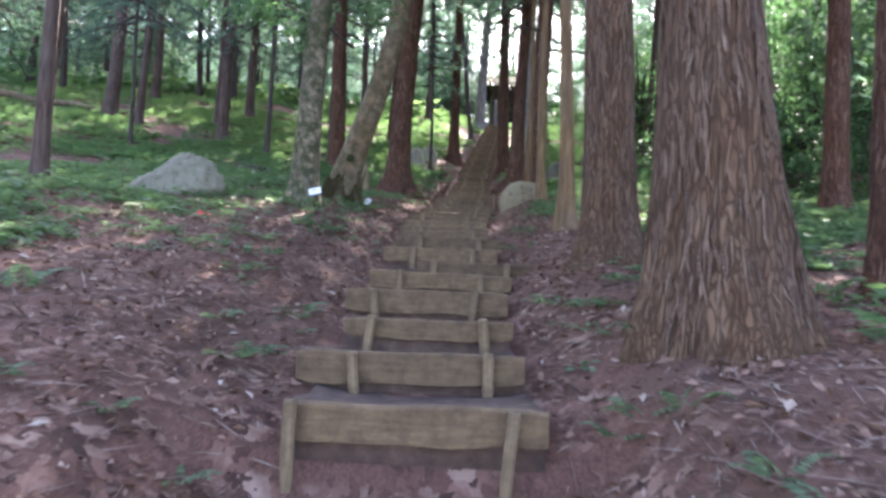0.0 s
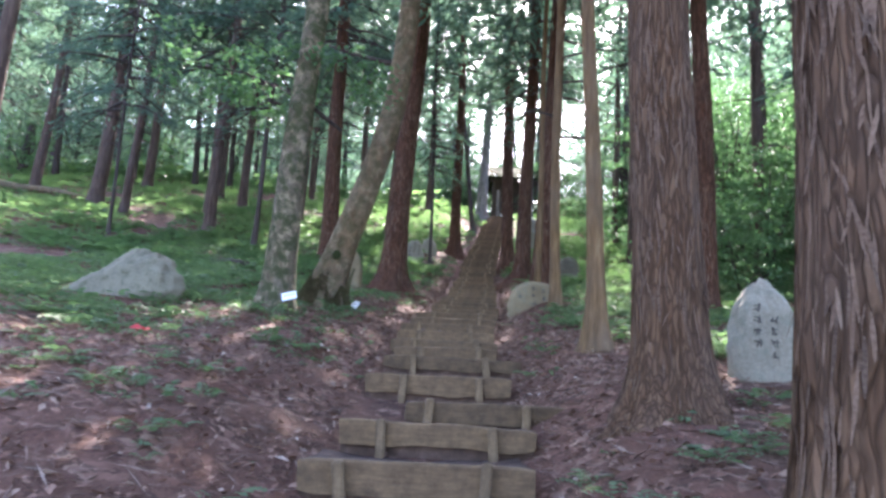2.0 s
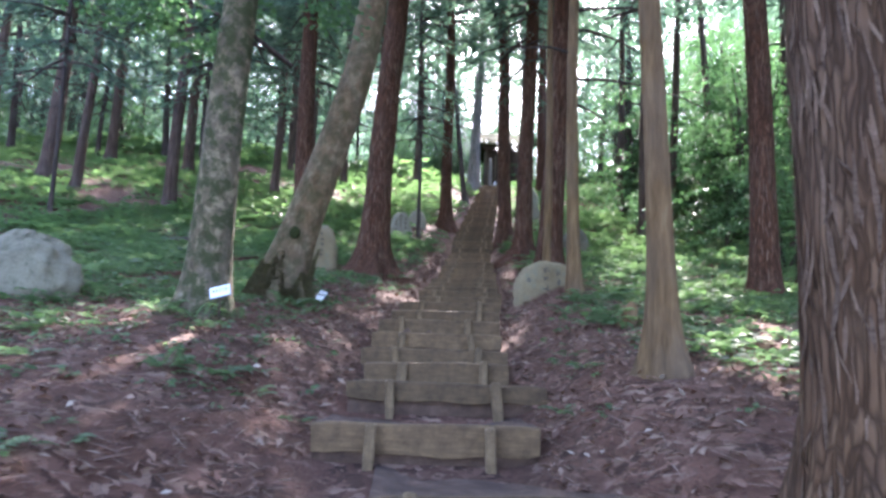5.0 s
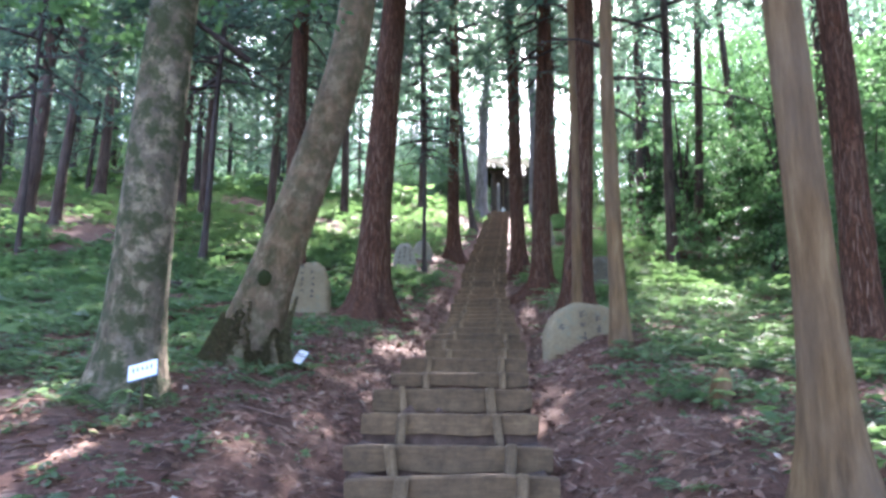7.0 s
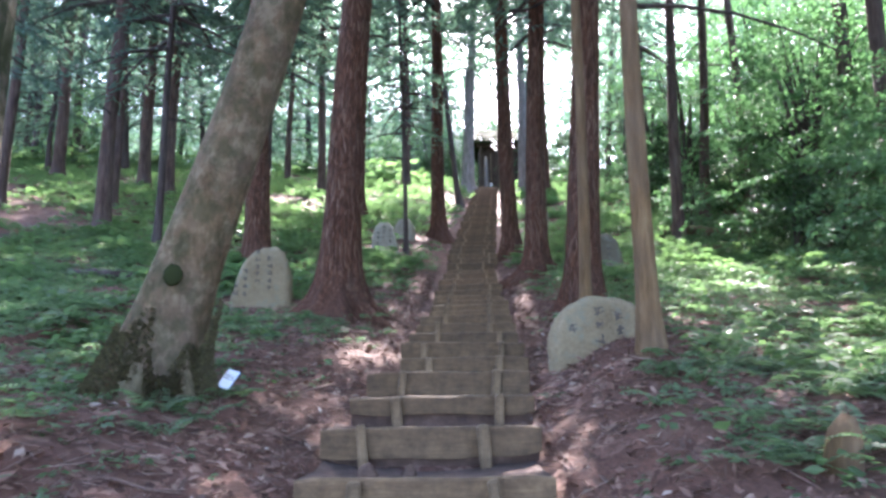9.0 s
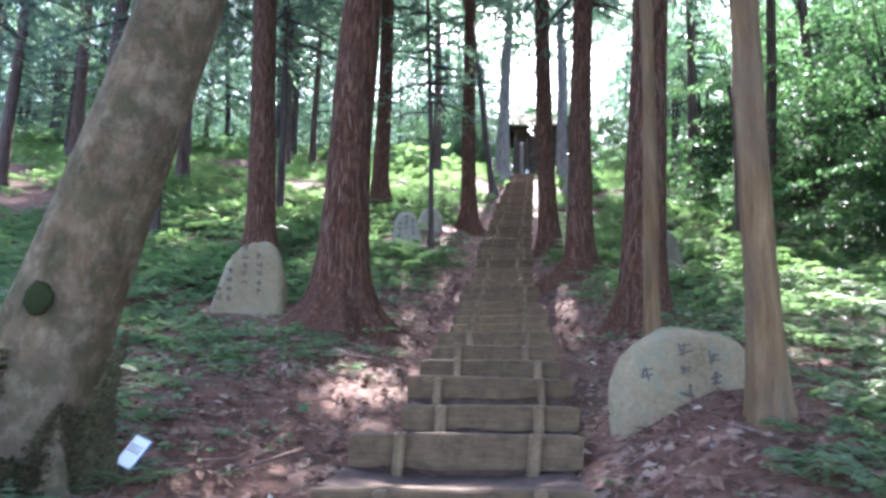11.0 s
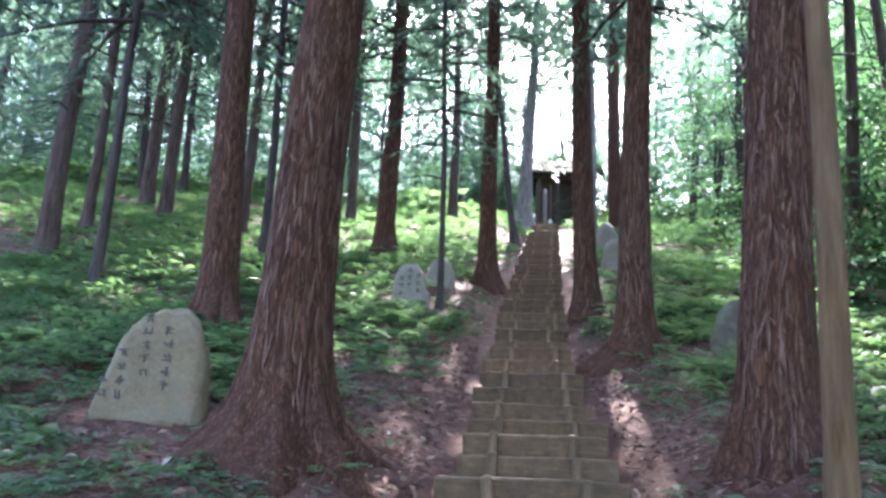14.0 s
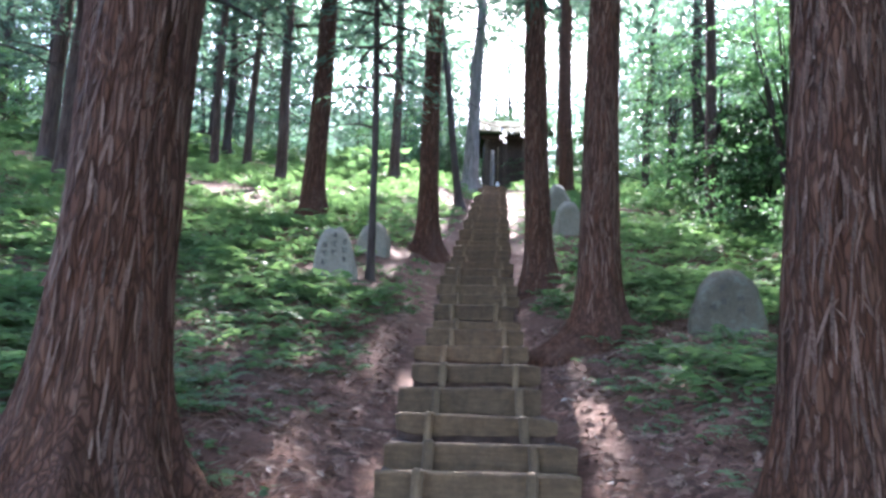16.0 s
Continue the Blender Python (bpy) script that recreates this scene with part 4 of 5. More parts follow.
def maple(seed, x, y):
    """A small many-stemmed tree with leaves in flat, drooping layers."""
    t = thing("maple_tree", pose(x, y, height(x, y) - 0.08), "small maple with bright green leaves in drooping layers", "tree", "small maples on the bank")
    crown, c = layered_leaves(seed, 2.7, 0.7, 5.2, 84, 78, 0.06, 0.15, LEAF)
    part("crown", crown, t)
    for k in range(4):
        tip = c[int(np.argsort(-c[:, 2])[k * 5])]
        pts = [(0.1 * math.cos(k * 1.7), 0.1 * math.sin(k * 1.7), -0.15), (tip[0] * 0.25, tip[1] * 0.25, tip[2] * 0.35), (tip[0] * 0.6, tip[1] * 0.6, tip[2] * 0.7), tuple(tip)]
        part("trunk", tube_mesh("trunk", pts, [0.07, 0.055, 0.035, 0.01], BARK_DARK, 7), t)
    for k in range(14):
        tip = c[k * 6]
        pts = [(tip[0] * 0.1, tip[1] * 0.1, tip[2] * 0.55), (tip[0] * 0.5, tip[1] * 0.5, tip[2] * 0.8), tuple(tip)]
        part("limb", tube_mesh("limb", pts, [0.028, 0.018, 0.005], BARK_DARK, 5), t)
    return t


MAPLES = [maple(500, 9.2, 24.0), maple(501, 11.2, 21.5), maple(502, 8.4, 29.5)]
for k, (x, y, s) in enumerate(((12.8, 18.3, 1.15), (11.3, 27.5, 1.2), (14.3, 23.8, 1.35), (10.6, 15.0, 0.9), (13.4, 12.6, 1.1), (8.9, 34.5, 1.0), (16.2, 19.0, 1.3), (12.6, 33.0, 1.4), (17.5, 28.0, 1.5), (9.4, 40.0, 1.1))):
    copy_thing(MAPLES[k % 3], pose(x, y, height(x, y) - 0.1, 0, 0, 71 * k) @ Matrix.Scale(s, 4))

# leafy boughs of the broadleaf trees, high beside the steps
over = thing("leafy_branch", pose(-2.6, 11.6, 5.9), "overhanging branch with bright translucent green leaves", "branch")
canopy, tips = leaf_cloud(77, 1.8, 1.6, 0.45, 0.3, 34, 46, 0.1, LEAF, "leaves")
part("leaves", canopy, over)
part("twig", tube_mesh("twig", [(0.9, 0.3, -0.4), (0.3, 0.1, 0.0), (-0.5, -0.2, 0.25), (-1.5, -0.5, 0.3)], [0.03, 0.024, 0.016, 0.006], BARK_DARK, 6), over)


# crowns out of view, widened to keep sun off the ground below
high, tips = leaf_cloud(78, 4.0, 3.6, 2.2, 0, 170, 50, 0.16, LEAF)
for o in [o for o in scene.collection.objects if o.name.startswith("broadleaf_tree")]:
    cr = part("crown", high, o, "high leafy crown")
    cr.matrix_basis = pose(0.8, 0, 10.5)


def far_woods(clumps, leaves):
    """The wood behind all, clump by clump, with a gap above the head of the steps."""
    x, y = rng.uniform(-75, 62, clumps), rng.uniform(54, 84, clumps)
    up = rng.random(clumps) ** 0.9 * 21
    gap = np.clip(1 - np.abs(x - 5.5 - (y - 50) * 0.09) / 3.4, 0, 1)
    keep = (up < 21 - 15 * gap) & ((y > 60) | (np.abs(x - 4) > 7))
    x, y, up = x[keep], y[keep], up[keep]
    c = np.stack([x, y, land(x, y, False) + up], 1)
    ctr = np.repeat(c, leaves, 0)
    off = rng.normal(0, 1, ctr.shape) * (1.3, 1.3, 0.75)
    al = off * (1, 1, 0.3) + rng.normal(0, 0.6, off.shape) + (0, 0, -0.5)
    s = rng.uniform(0.25, 0.6, len(ctr))
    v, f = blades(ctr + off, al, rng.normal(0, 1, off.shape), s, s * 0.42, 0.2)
    tagged(new("far_woods", arrays_mesh("far_woods", v, f, HAZE_LEAF)), "foliage of the far wood with haze put into its blue-green colour", "foliage", kind="stuff")


far_woods(3000, 90)

# ---- standing stones ----
def stone_mesh(seed, w, h, d, taper, skew, rough=0.05, boxy=3.2, point=0.0):
    bm = bmesh.new()
    bmesh.ops.create_icosphere(bm, subdivisions=5, radius=1)
    for v in bm.verts:
        n = v.co.normalized()
        k = (abs(n.x) ** boxy + abs(n.y) ** boxy + abs(n.z) ** boxy) ** (-1 / boxy)
        p = n * k
        t = (p.z + 1) / 2
        f = 1 - taper * t ** 1.6
        q = n * 1.7 + Vector((seed * 3.3, 0, 0))
        b = 1 + rough * (noise.noise(q) * 1.6 + noise.noise(q * 2.7) * 0.8 + noise.noise(q * 7) * 0.3)
        top = h * (1.3 * t - 0.3 - point * t * abs(p.x - skew * 2) * 0.5)
        v.co = ((p.x * f + skew * t) * w / 2 * b, p.y * d / 2 * f * b, top * (1 + (b - 1) * 0.7) - 0.12 * (1 - t))
        face = -d * 0.36 * (1 - 0.25 * t)
        if v.co.y < face:
            v.co.y = face + (v.co.y - face) * 0.12
    return bm_mesh("stone", bm, STONE, True)


def character_mesh(seed, size):
    """One worn, unreadable brush character as plain short bars."""
    r = random.Random(seed)
    bm = bmesh.new()
    for k in range(4):
        horiz = k % 2 == 0
        L, W = size * r.uniform(0.5, 0.9), size * r.uniform(0.08, 0.13)
        o = r.uniform(-0.28, 0.28) * size
        m = pose(0 if horiz else o, 0, o if horiz else 0, 0, r.uniform(-24, 24) + (0 if horiz else 90), 0) @ Matrix.Diagonal((L, 0.006 + 0.0007 * k, W, 1))
        bmesh.ops.create_cube(bm, size=1, matrix=m)
    bmesh.ops.bevel(bm, geom=bm.edges[:], offset=0.002, segments=1, affect="EDGES")
    return bm_mesh("character", bm, INK)


def standing_stone(seed, x, y, w, h, d, taper, skew, mat, label, turn=0.0, columns=(), size=0.1, boxy=3.2, rough=0.05, point=0.0, tip=0.0, sink=0.03, group="inscribed stones"):
    t = thing("standing_stone", pose(x, y, height(x, y) - sink, tip, 0, turn), label, "stone", group)
    me = stone_mesh(seed, w, h, d, taper, skew, rough, boxy, point)
    me.materials[0] = mat
    part("stone", me, t)
    slope = 0.25 * d * 0.36 / h
    for k, (cx, top, count) in enumerate(columns):
        for n in range(count):
            cz = top - n * size * 1.15
            ch = part("character", character_mesh(seed * 50 + k * 9 + n, size), t, "dark worn carved character")
            ch.matrix_basis = pose(cx, -d * 0.36 + slope * cz - 0.004, cz, -math.degrees(math.atan(slope)), 0, 0)
    return t


standing_stone(1, -2.62, 18.85, 1.03, 0.94, 0.34, 0.38, 0.3, STONE_WARM, "tall buff inscribed stone leaning slightly, beside a cedar", 4,
               ((0.2, 0.78, 5), (0.02, 0.88, 5), (-0.17, 0.58, 4), (-0.3, 0.36, 2)), 0.1)
standing_stone(2, -1.1, 25.6, 0.76, 0.78, 0.32, 0.4, -0.05, STONE, "pale grey inscribed stone with rounded top among ferns", 3, ((0.14, 0.56, 3), (-0.02, 0.66, 3), (-0.17, 0.5, 3)), 0.12)
standing_stone(3, -0.7, 27.6, 0.7, 0.62, 0.5, 0.3, 0.1, STONE, "smaller grey stone behind an inscribed stone", 0, (), boxy=2.4)
standing_stone(4, 1.8, 14.85, 1.13, 0.76, 0.42, 0.2, -0.1, STONE_WARM, "low broad buff stone with inscription beside the steps", -4, ((0.1, 0.58, 3), (-0.09, 0.63, 3), (-0.34, 0.47, 1)), 0.115, boxy=3.0, sink=0.345)
standing_stone(5, 3.72, 22.5, 0.9, 0.74, 0.5, 0.34, 0.08, STONE_DARK, "dark rounded inscribed stone among ferns", -8, ((0.12, 0.4, 2), (-0.06, 0.5, 2), (-0.18, 0.3, 1)), 0.11, boxy=2.5)
standing_stone(6, 3.75, 31.2, 0.8, 0.85, 0.5, 0.3, 0.0, STONE, "pale rounded stone behind a cedar", 0, (), boxy=2.4)
standing_stone(7, 4.25, 35.2, 0.9, 0.95, 0.6, 0.3, 0.0, STONE, "tall pale rounded stone near the top of the slope", 0, (), boxy=2.3)
standing_stone(8, 2.92, 7.95, 0.74, 0.95, 0.5, 0.42, -0.2, STONE, "tall pale lichened stone behind a cedar trunk", -6, ((-0.16, 0.72, 4), (-0.02, 0.62, 4)), 0.09, sink=0.1, rough=0.08, boxy=2.6)
standing_stone(9, -4.93, 11.85, 1.95, 0.85, 1.0, 0.62, 0.38, STONE_MOSSY, "large pale mossy boulder lying among dead leaves", 5, (), sink=0.1, rough=0.12, boxy=2.3, point=0.35, group="boulders")


# ---- little signs, stump, logs ----
def little_sign(x, y, w, h, turn, roll, lift, label):
    z = height(x, y)
    t = thing("plant_label", pose(x, y, z, 0, 0, turn), label, "sign")
    part("stake", tube_mesh("stake", [(0, 0.02, -0.1), (0, 0.015, 0.14), (0, 0, lift)], [0.012, 0.012, 0.01], DARKWOOD, 6), t)
    bm = bmesh.new()
    bmesh.ops.create_cube(bm, size=1, matrix=Matrix.Diagonal((w + 0.008, h + 0.008, 0.006, 1)))
    back = part("backing", bm_mesh("backing", bm, CARD_BLUE), t, "blue-edged plate")
    back.matrix_basis = pose(0, -0.01, lift, 52, roll, 0)
    bm = bmesh.new()
    bmesh.ops.create_cube(bm, size=1, matrix=Matrix.Diagonal((w, h, 0.004, 1)))
    bmesh.ops.bevel(bm, geom=bm.edges[:], offset=0.0015, segments=1, affect="EDGES")
    card = part("card", bm_mesh("card", bm, CARD), t, "white printed card")
    card.matrix_basis = pose(0, -0.01, lift, 52, roll, 0) @ pose(0, 0, 0.006)
    bm = bmesh.new()
    for i in range(5):
        for j in range(3):
            horiz = (i + j) % 2
            bmesh.ops.create_cube(bm, size=1, matrix=pose((i - 2) * w * 0.16, h * 0.1 + (j - 1) * h * 0.1, 0, 0, 0, 0 if horiz else 80) @ Matrix.Diagonal((w * 0.09, h * 0.05, 0.002, 1)))
    ink = part("lettering", bm_mesh("lettering", bm, INK), t, "dark printed characters")
    ink.matrix_basis = card.matrix_basis @ pose(0, 0, 0.003)
    return t


little_sign(-2.15, 11.3, 0.2, 0.14, 6, -16, 0.31, "white plant label on a short stake before a mossy tree")
little_sign(-1.55, 13.85, 0.12, 0.17, -25, 14, 0.11, "small white label on a stake at a leaning tree's foot")
stump = thing("tree_stump", pose(2.03, 11.5, height(2.03, 11.5) - 0.05, 0, 4, 0), "short rotten brown stump with a jagged top", "stump")
part("wood", tube_mesh("wood", [(0, 0, -0.1), (0, 0, 0.1), (0.01, 0, 0.22), (0.03, 0, 0.3)], [0.11, 0.085, 0.075, 0.03], BARK_POLE, 14,
                       lambda i, a, p: 1 + 0.25 * noise.noise(Vector((math.cos(a) * 2, math.sin(a) * 2, i)))), stump)


for x, y, w in ((-0.3, 12.34, 0.15), (-0.05, 12.36, 0.11)):
    lump = thing("stone", pose(x, y, float(rise(y)) + 0.08, 0, 0, 40 * w), "small earth-brown stone lying on a trodden step", "small stone", "stones on a step")
    me = stone_mesh(int(w * 100), w, w * 0.55, w * 0.8, 0.25, 0.1, 0.12, 2.3)
    me.materials[0] = EARTH
    part("stone", me, lump)


def fallen_log(a, b, r, mat, label):
    pa, pb = Vector(a), Vector(b)
    t = thing("fallen_log", Matrix.Translation((pa + pb) / 2), label, "log")
    d = pb - pa
    pts = [d * (k / 8 - 0.5) + Vector((0, 0, 0.06 * math.sin(k * 1.3))) for k in range(9)]
    part("trunk", tube_mesh("trunk", pts, [r * (1 - 0.05 * k) for k in range(9)], mat, 14, lambda i, ang, p: 1 + 0.12 * noise.noise(Vector((math.cos(ang), math.sin(ang), i * 0.7)))), t)


fallen_log((-23.5, 33.5, height(-23.5, 33.5) + 0.35), (-15.6, 30.8, height(-15.6, 30.8) + 0.2), 0.22, BARK_LEAN, "fallen grey trunk lying across the ferns")
fallen_log((6.3, 26.4, height(6.3, 26.4) + 0.16), (9.6, 24.3, height(9.6, 24.3) + 0.12), 0.14, BARK_LEAN, "pale fallen trunk on the green bank")
fallen_log((-5.2, 20.4, height(-5.2, 20.4) + 0.07), (-8.6, 21.6, height(-8.6, 21.6) + 0.07), 0.1, BARK_DARK, "dark rotting log among low ferns")


# ---- hall at the top with its rope and paper streamers ----
def block(bm, x0, x1, y0, y1, z0, z1):
    bmesh.ops.create_cube(bm, size=1, matrix=pose((x0 + x1) / 2, (y0 + y1) / 2, (z0 + z1) / 2) @ Matrix.Diagonal((x1 - x0, y1 - y0, z1 - z0, 1)))


def solid(name, mat, *boxes):
    bm = bmesh.new()
    for bx in boxes:
        block(bm, *bx)
    bmesh.ops.bevel(bm, geom=bm.edges[:], offset=0.012, segments=1, affect="EDGES")
    return bm_mesh(name, bm, mat)


hz = height(3.9, 50.0)
hall = thing("shrine_hall", pose(4.75, 50.5, hz - 0.1), "small dark timber shrine hall with a mossy roof", "shrine")
part("wall", solid("wall", DARKWOOD, (-1.45, 1.45, -0.1, 2.4, 0, 3.7)), hall)
for px in (-1.5, -0.5, 0.5, 1.5):
    part("post", solid("post", DARKWOOD, (px - 0.08, px + 0.08, -0.75, -0.59, 0, 3.3)), hall)
part("beam", solid("beam", DARKWOOD, (-1.75, 1.75, -0.78, -0.6, 3.3, 3.5)), hall)
bm = bmesh.new()
rv = [bm.verts.new(p) for p in ((-2.0, -1.3, 3.4), (2.0, -1.3, 3.4), (2.0, 1.1, 4.75), (-2.0, 1.1, 4.75), (-2.0, 3.4, 3.4), (2.0, 3.4, 3.4),
                                (-2.0, -1.3, 3.55), (2.0, -1.3, 3.55), (2.0, 1.1, 4.95), (-2.0, 1.1, 4.95), (-2.0, 3.4, 3.55), (2.0, 3.4, 3.55))]
for f in ((0, 1, 2, 3), (3, 2, 5, 4), (7, 6, 9, 8), (8, 9, 10, 11), (0, 6, 7, 1), (4, 5, 11, 10), (0, 3, 9, 6), (3, 4, 10, 9), (2, 1, 7, 8), (5, 2, 8, 11)):
    bm.faces.new([rv[i] for i in f])
bmesh.ops.recalc_face_normals(bm, faces=bm.faces)
part("roof", bm_mesh("roof", bm, MOSS), hall, "mossy green roof")
# a plain grey post, no lantern on it
post = thing("stone_lantern_post", pose(3.35, 47.2, height(3.35, 47.2)), "grey weathered post at the head of the steps", "post")
part("shaft", tube_mesh("shaft", [(0, 0, -0.2), (0, 0, 0.1), (0, 0, 1.6), (0, 0, 1.9)], [0.14, 0.1, 0.09, 0.06], BARK_PALE, 10), post)
rope = thing("straw_rope", pose(0, 46.2, 0), "straw rope hung with white zigzag papers between trees", "rope")
rz = float(rise(46)) + 3.4
rp = [(2.3 + 3.2 * k / 10, 0, rz - 0.35 * math.sin(math.pi * k / 10)) for k in range(11)]
part("cord", tube_mesh("cord", rp, [0.018] * 11, STRAW, 8, lambda i, a, p: 1 + 0.15 * math.sin(2 * a + i * 2)), rope)
for px, ph in ((2.62, 0.35), (3.0, 0.3), (3.75, 0.8), (4.15, 0.35), (4.75, 0.75), (5.2, 0.4)):
    bm = bmesh.new()
    zt = rz - 0.35 * math.sin(math.pi * (px - 2.3) / 3.2) - 0.03
    w = 0.16 if ph > 0.5 else 0.08
    for k in range(4):
        x0, z0, z1 = px + (w * 0.45 if k % 2 else -w * 0.45), zt - ph * k / 4.4, zt - ph * (k + 1.25) / 4.4
        vs = [bm.verts.new(p) for p in ((x0 - w / 2, -0.012 * k, z0), (x0 + w / 2, -0.012 * k, z0 - 0.02), (x0 + w * 0.6, -0.012 * k - 0.02, z1), (x0 - w * 0.4, -0.012 * k - 0.02, z1 + 0.03))]
        bm.faces.new(vs)
    bmesh.ops.solidify(bm, geom=bm.faces[:], thickness=0.004)
    part("paper_streamer", bm_mesh("paper_streamer", bm, PAPER), rope, "white folded paper")
bell = thing("bell_rope", pose(3.85, 49.5, hz), "pale hanging bell rope with a white tassel", "rope")
part("cord", tube_mesh("cord", [(0, 0, 2.7), (0.01, 0, 1.6), (0, 0, 0.8)], [0.025, 0.025, 0.025], STRAW, 8), bell)
part("tassel", tube_mesh("tassel", [(0, 0, 0.82), (0, 0, 0.7), (0, 0, 0.45)], [0.04, 0.09, 0.13], PAPER, 10), bell)


# ---- undergrowth and litter ----
def fern_template(seed, fronds=5, pairs=6):
    g = np.random.default_rng(seed)
    C, A, X, L, W = [], [], [], [], []
    for k in range(fronds):
        a = 2 * math.pi * k / fronds + g.uniform(-0.5, 0.5)
        d, reach, lift = np.array([math.cos(a), math.sin(a), 0]), g.uniform(0.75, 1.1), g.uniform(0.45, 0.8)
        s = np.array([-d[1], d[0], 0])
        for i in range(pairs):
            t = 0.2 + 0.8 * (i + 0.5) / pairs
            base = d * reach * t + np.array([0, 0, lift * (1.7 * t - 1.25 * t * t)])
            ln = 0.34 * (1 - 0.75 * t) + 0.07
            for sg in (-1, 1):
                al = s * sg + d * 0.45 + np.array([0, 0, -0.15])
                C.append(base + al / np.linalg.norm(al) * ln * 0.5), A.append(al), X.append(d + np.array([0, 0, 0.3])), L.append(ln), W.append(reach * 0.8 / pairs * 1.05)
    return blades(np.array(C), np.array(A), np.array(X), np.array(L), np.array(W), 0.12)


def herb_template(seed, leaves=9):
    g = np.random.default_rng(seed)
    a = g.uniform(0, 2 * math.pi, leaves)
    r = g.uniform(0.15, 0.9, leaves)
    C = np.stack([np.cos(a) * r, np.sin(a) * r, g.uniform(0.15, 0.8, leaves)], 1)
    A = np.stack([np.cos(a), np.sin(a), g.uniform(-0.5, 0.2, leaves)], 1)
    return blades(C, A, g.normal(0, 1, (leaves, 3)) * (1, 1, 0.3), g.uniform(0.45, 0.8, leaves), g.uniform(0.22, 0.38, leaves), 0.15)


def frond_mesh(seed):
    """One arching fern frond one metre long."""
    g = np.random.default_rng(seed)
    C, A, X, L, W = [], [], [], [], []
    for i in range(13):
        t = 0.12 + 0.88 * (i + 0.5) / 13
        base = np.array([t, 0.03 * math.sin(3 * t + seed), 1.0 * t - 0.85 * t * t])
        ln = 0.3 * math.sin(math.pi * min(1, t * 0.75 + 0.3)) * (1.05 - t * 0.8) + 0.03
        for sg in (-1, 1):
            al = np.array([0.5, sg, -0.25 + g.uniform(-0.1, 0.1)])
            C.append(base + al / np.linalg.norm(al) * ln * 0.5), A.append(al), X.append(np.array([1, 0, 0.3])), L.append(ln), W.append(0.07)
    C.append(np.array([0.5, 0, 0.27])), A.append(np.array([1, 0, 0.1])), X.append(np.array([0.0, 1, 0])), L.append(1.0), W.append(0.012)
    v, f = blades(np.array(C), np.array(A), np.array(X), np.array(L), np.array(W), 0.1)
    return arrays_mesh("frond", v, f, FERN_DULL if seed % 2 else FERN)


FRONDS = [frond_mesh(i) for i in range(4)]
for k, (x, y, s) in enumerate(((1.26, 3.44, 0.32), (0.85, 2.73, 0.22), (1.3, 2.6, 0.24), (1.1, 2.5, 0.2), (-2.87, 4.66, 0.4), (-2.36, 11.3, 0.45), (-2.05, 11.5, 0.36), (-2.74, 11.4, 0.42),
                                (-1.84, 13.1, 0.42), (-1.55, 13.15, 0.36), (2.45, 13.77, 0.4), (1.9, 11.61, 0.38), (2.35, 11.88, 0.4), (-1.65, 12.75, 0.34), (2.1, 13.22, 0.36), (1.94, 12.3, 0.35),
                                (3.5, 22.0, 0.45), (-1.35, 20.6, 0.4), (-2.01, 9.66, 0.36), (-2.3, 7.06, 0.28), (-3.38, 18.4, 0.42), (-3.1, 17.0, 0.42), (-1.8, 7.2, 0.25), (-1.75, 20.2, 0.4),
                                (2.6, 3.9, 0.4), (2.9, 5.2, 0.45), (2.5, 10.4, 0.4), (2.9, 9.0, 0.42), (-2.9, 12.6, 0.45), (3.0, 12.8, 0.45))):
    clump = thing("fern", pose(x, y, height(x, y) - 0.02, 0, 0, 41 * k), "small fern with arching green fronds on dead leaves", "fern", "ferns beside the steps")
    for n in range(5 + k % 3):
        fr = part("frond", FRONDS[(n + k) % 4 if k % 5 == 0 else (2 * n + 1) % 4], clump)
        fr.matrix_basis = pose(0, 0, 0, 0, -8 + 9 * math.sin(3 * n + k), 360 / (5 + k % 3) * n + 17 * math.sin(n * 5 + k)) @ Matrix.Scale(s * (0.85 + 0.25 * math.sin(n * 2.3 + k)), 4)


def patchy(x, y, f, k):
    return np.sin(x * f + k) * np.sin(y * f * 1.1 + 2 * k) + 0.6 * np.sin(x * f * 2.3 + y * f * 1.7 + k)


def places(count, x0, x1, y0, y1, density, lo, hi, drop=0.02):
    x, y = rng.uniform(x0, x1, count), rng.uniform(y0, y1, count)
    keep = rng.random(count) < density(x, y)
    x, y = x[keep], y[keep]
    clear = np.ones(len(x), bool)
    for o in bpy.context.scene.collection.objects:
        if o.get("category") in ("stone", "tree") and o.location.y < 34:
            clear &= (x - o.location.x) ** 2 + (y - o.location.y) ** 2 > (0.3 if o.get("category") == "tree" else 0.75) ** 2
    x, y = x[clear], y[clear]
    return np.stack([x, y, land(x, y, False) - drop, rng.uniform(0, 6.28, len(x)), rng.uniform(lo, hi, len(x))], 1)


def green(x, y):
    s = x - middle(y)
    left = np.interp(y, [0, 11, 13.5, 17, 22, 26], [4.2, 3.4, 2.3, 1.7, 1.3, 0.75])
    right = np.interp(y, [0, 9, 12, 18, 24], [3.0, 2.1, 1.6, 1.8, 0.95])
    e = np.where(s < 0, -s - left, s - right)
    return np.clip(0.14 + np.where(y > 24, 0.8, 0.45) * e, 0, 1) * (np.abs(s) > np.where(y > 24, 0.9, 1.1))


def near_green(x, y):
    return np.clip(green(x, y) * (0.75 + 0.5 * patchy(x, y, 1.1, 0.3)), 0, 1)


def sparse(x, y):
    s = np.abs(x - middle(y))
    return (s > 0.95) * np.clip(0.25 + 0.4 * patchy(x, y, 0.9, 1.7), 0, 1)


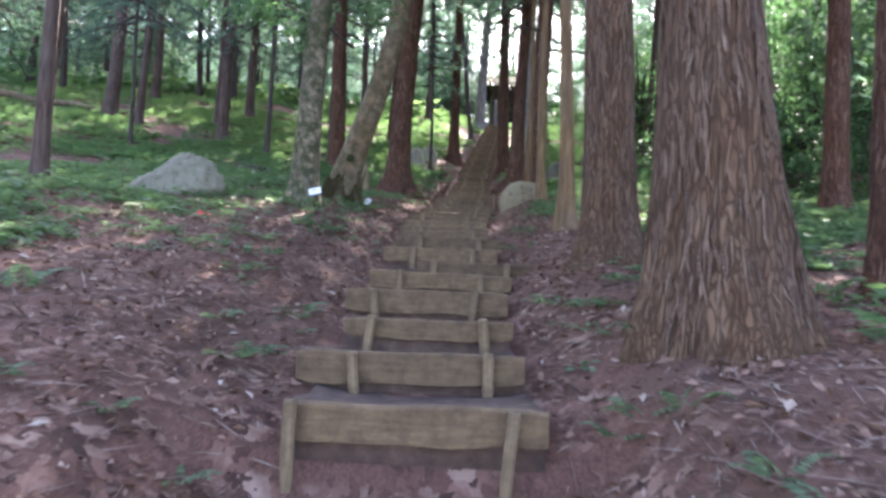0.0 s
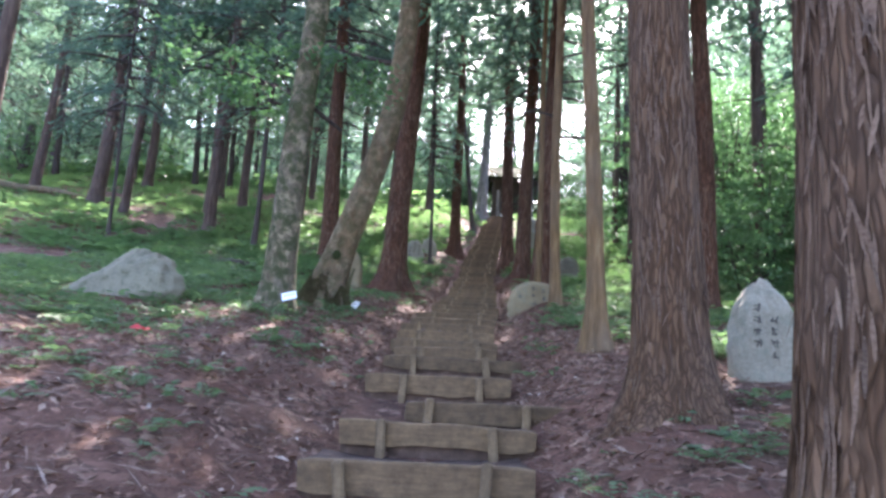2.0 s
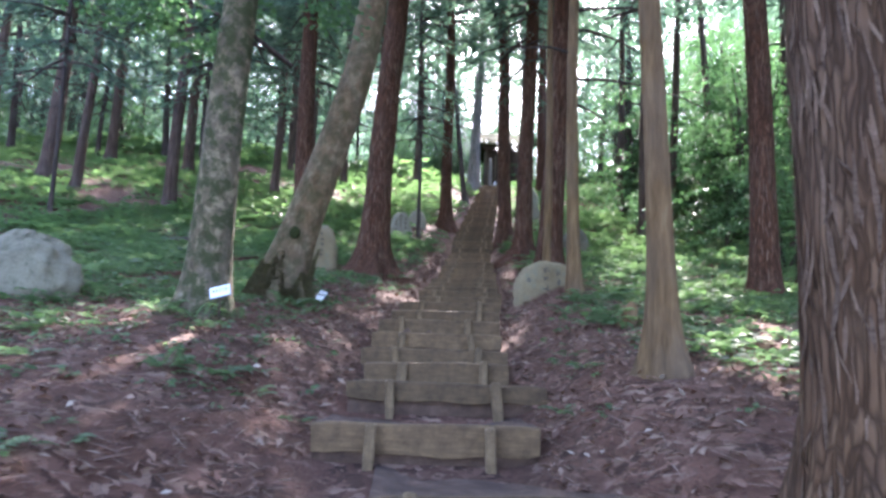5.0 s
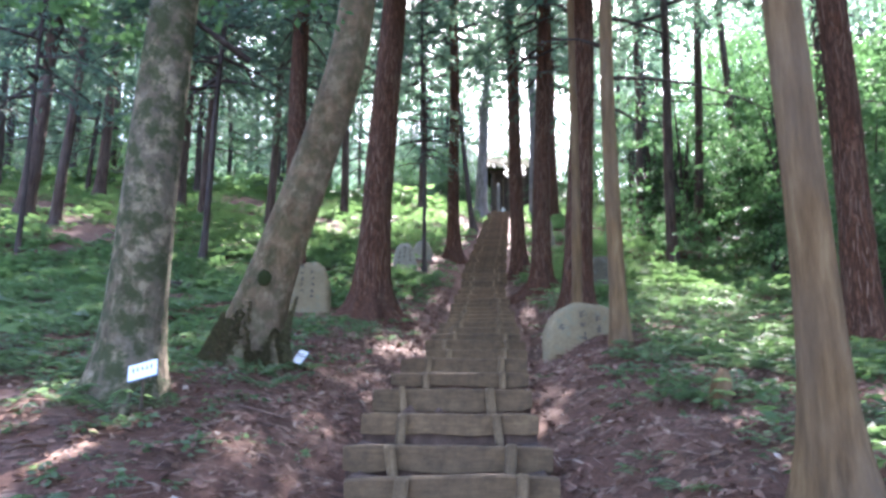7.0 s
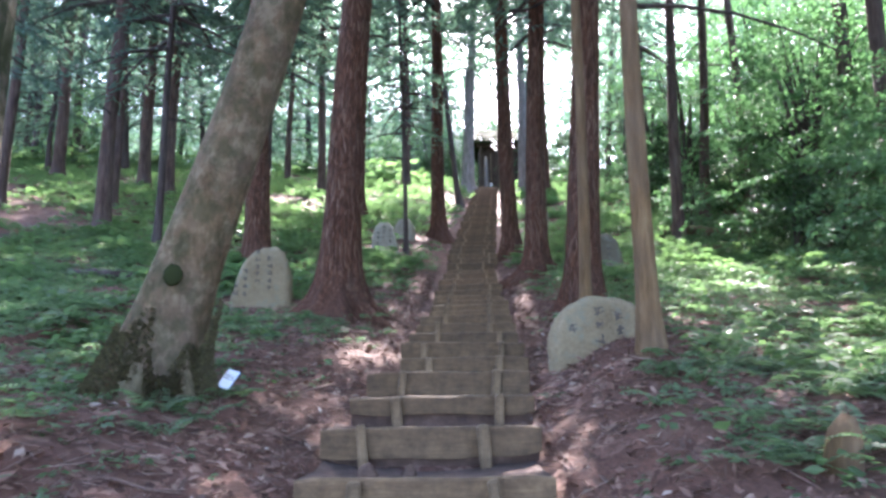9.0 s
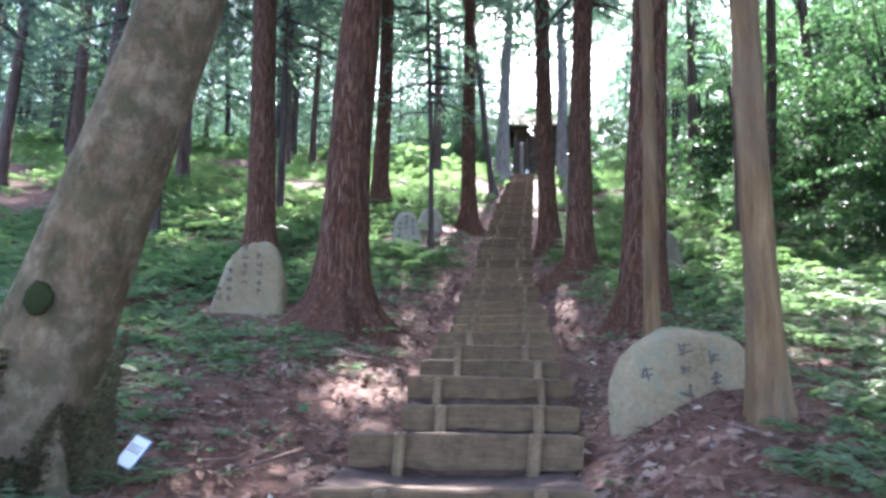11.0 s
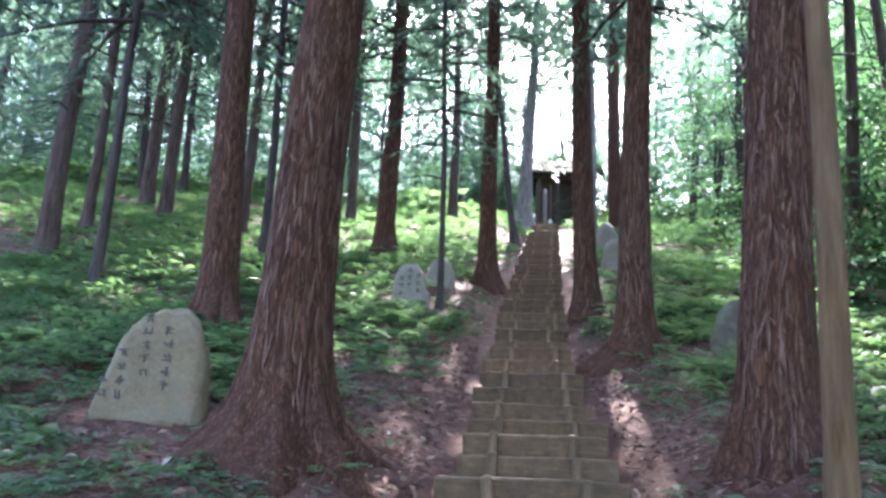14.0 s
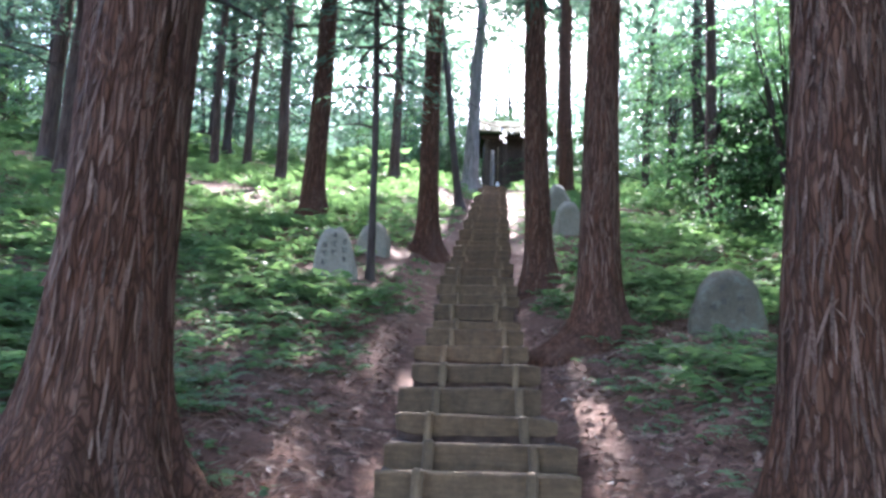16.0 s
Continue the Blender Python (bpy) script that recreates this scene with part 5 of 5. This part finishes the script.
def stuff(name, sets, mat, label, category):
    v, f = join(sets)
    return tagged(new(name, arrays_mesh(name, v, f, mat)), label, category, kind="stuff")


FERNS = [fern_template(i) for i in range(4)]
HERBS = [herb_template(20 + i) for i in range(3)]
stuff("fern_carpet", [scatter(FERNS[i], places(3000, -10, 9.5, 6, 26, near_green, 0.14, 0.34)) for i in range(4)], FERN_DULL, "low dull green ferns covering the forest floor", "ferns")
stuff("fern_bank", [scatter(FERNS[i], places(3200, -30, 20, 20, 54, lambda x, y: green(x, y) * np.clip(0.7 + 0.5 * patchy(x, y, 0.5, 0.9), 0, 1), 0.26, 0.62)) for i in range(4)], FERN,
      "bright green ferns in broken sunlight", "ferns")
stuff("low_herbs", [scatter(HERBS[i], places(3400, -9, 9, 1, 34, near_green, 0.1, 0.26)) for i in range(3)], FERN, "small green leafy herbs between ferns", "herbs")
stuff("seedlings", [scatter(FERNS[i], places(800, -5.5, 5.5, 1.5, 22, sparse, 0.1, 0.28)) for i in range(2)] + [scatter(HERBS[i], places(420, -5.5, 5.5, 1.5, 22, sparse, 0.06, 0.15)) for i in range(3)],
      FERN_DULL, "scattered small ferns and seedlings on leaf litter", "plants")
def verge(x, y):
    s = np.abs(x - middle(y))
    return (s > 1.15) * np.clip(0.15 + 0.5 * (s - 1.15) + 0.3 * patchy(x, y, 1.4, 2.2), 0, 0.85)


stuff("ground_herbs", [scatter(HERBS[i], places(1500, -4.5, 4.8, 9, 28, verge, 0.06, 0.15)) for i in range(3)], FERN_DULL, "low dull green herbs creeping over the litter", "herbs")
stuff("wood_herbs", [scatter(HERBS[i], places(1700, -32, 30, -8, 32, lambda x, y: (np.abs(x - middle(y)) > 4.5) * np.clip(0.4 + 0.3 * patchy(x, y, 0.6, 0.4), 0, 1), 0.16, 0.4)) for i in range(3)], FERN_DULL,
      "patchy green herbs under the cedars", "herbs")
stuff("far_undergrowth", [scatter(HERBS[i], places(1500, -60, 45, 44, 80, lambda x, y: (np.abs(x - middle(y)) > 3) * 0.9, 0.7, 1.5)) for i in range(3)], FERN, "bright far undergrowth", "undergrowth")


def litter(count, lo, hi, slim, y1, mat, name, label, flat=0.25, gap=0.78):
    x, y = rng.normal(0, 3.3, count), rng.uniform(-0.5, y1, count)
    x = x + middle(y)
    keep = np.abs(x - middle(y)) > np.where(rng.random(count) < 0.12, 0.0, gap)
    x, y = x[keep], y[keep]
    n = len(x)
    on = np.abs(x - middle(y)) < 0.75
    z = land(x, y, False) + rng.uniform(0.0, 0.035, n)
    a = rng.uniform(0, 2 * math.pi, n)
    al = np.stack([np.cos(a), np.sin(a), rng.normal(0, flat, n)], 1)
    ac = np.stack([-np.sin(a), np.cos(a), rng.normal(0, flat * 1.6, n)], 1)
    keep = ~on
    L = rng.uniform(lo, hi, n)
    v, f = blades(np.stack([x, y, z], 1)[keep], al[keep], ac[keep], L[keep], (L * rng.uniform(slim * 0.6, slim * 1.4, n))[keep], 0.2)
    tagged(new(name, arrays_mesh(name, v, f, mat)), label, "litter", kind="stuff")


litter(42000, 0.03, 0.115, 0.4, 24, DEADLEAF, "leaf_litter", "brown curled dead leaves strewn over the slope", 0.4)
litter(36000, 0.08, 0.4, 0.035, 24, TWIG, "twig_litter", "dry brown needles and twigs strewn over the slope", 0.18)
for k in range(46):
    x = random.choice((-1, 1)) * random.uniform(1.0, 4.5)
    y = random.uniform(2.2, 21)
    x += float(middle(y))
    if any((x - a) ** 2 + (y - b) ** 2 < 0.5 for a, b in taken):
        continue
    stick = thing("fallen_stick", pose(x, y, height(x, y) + 0.03, random.uniform(-8, 8), random.uniform(-12, 12), random.uniform(0, 360)), "bare pale dead stick lying on the litter", "stick", "sticks on the slope")
    L = random.uniform(0.3, 1.1)
    part("wood", tube_mesh("wood", [(-L / 2, 0, 0), (-L / 6, 0.03 * L, 0.015), (L / 6, -0.04 * L, 0.01), (L / 2, 0.05 * L, 0)], [0.012, 0.011, 0.009, 0.004], TWIG, 6), stick)
scrap = thing("red_scrap", pose(-3.25, 9.25, height(-3.25, 9.25) + 0.02, 8, 0, 30), "crumpled red scrap on dead leaves", "scrap")
V, F = blades(np.array([[0.0, 0, 0], [0.06, 0.03, 0.02], [-0.05, 0.02, 0.015]]), np.array([[1.0, 0.2, 0.1], [0.3, 1, 0.2], [0.8, -0.6, 0.1]]), np.array([[0.0, 1, 0.3], [1, 0, 0.4], [0.2, 1, 0.5]]), 0.16, 0.09, 0.3)
part("sheet", arrays_mesh("sheet", V, F, RED), scrap)
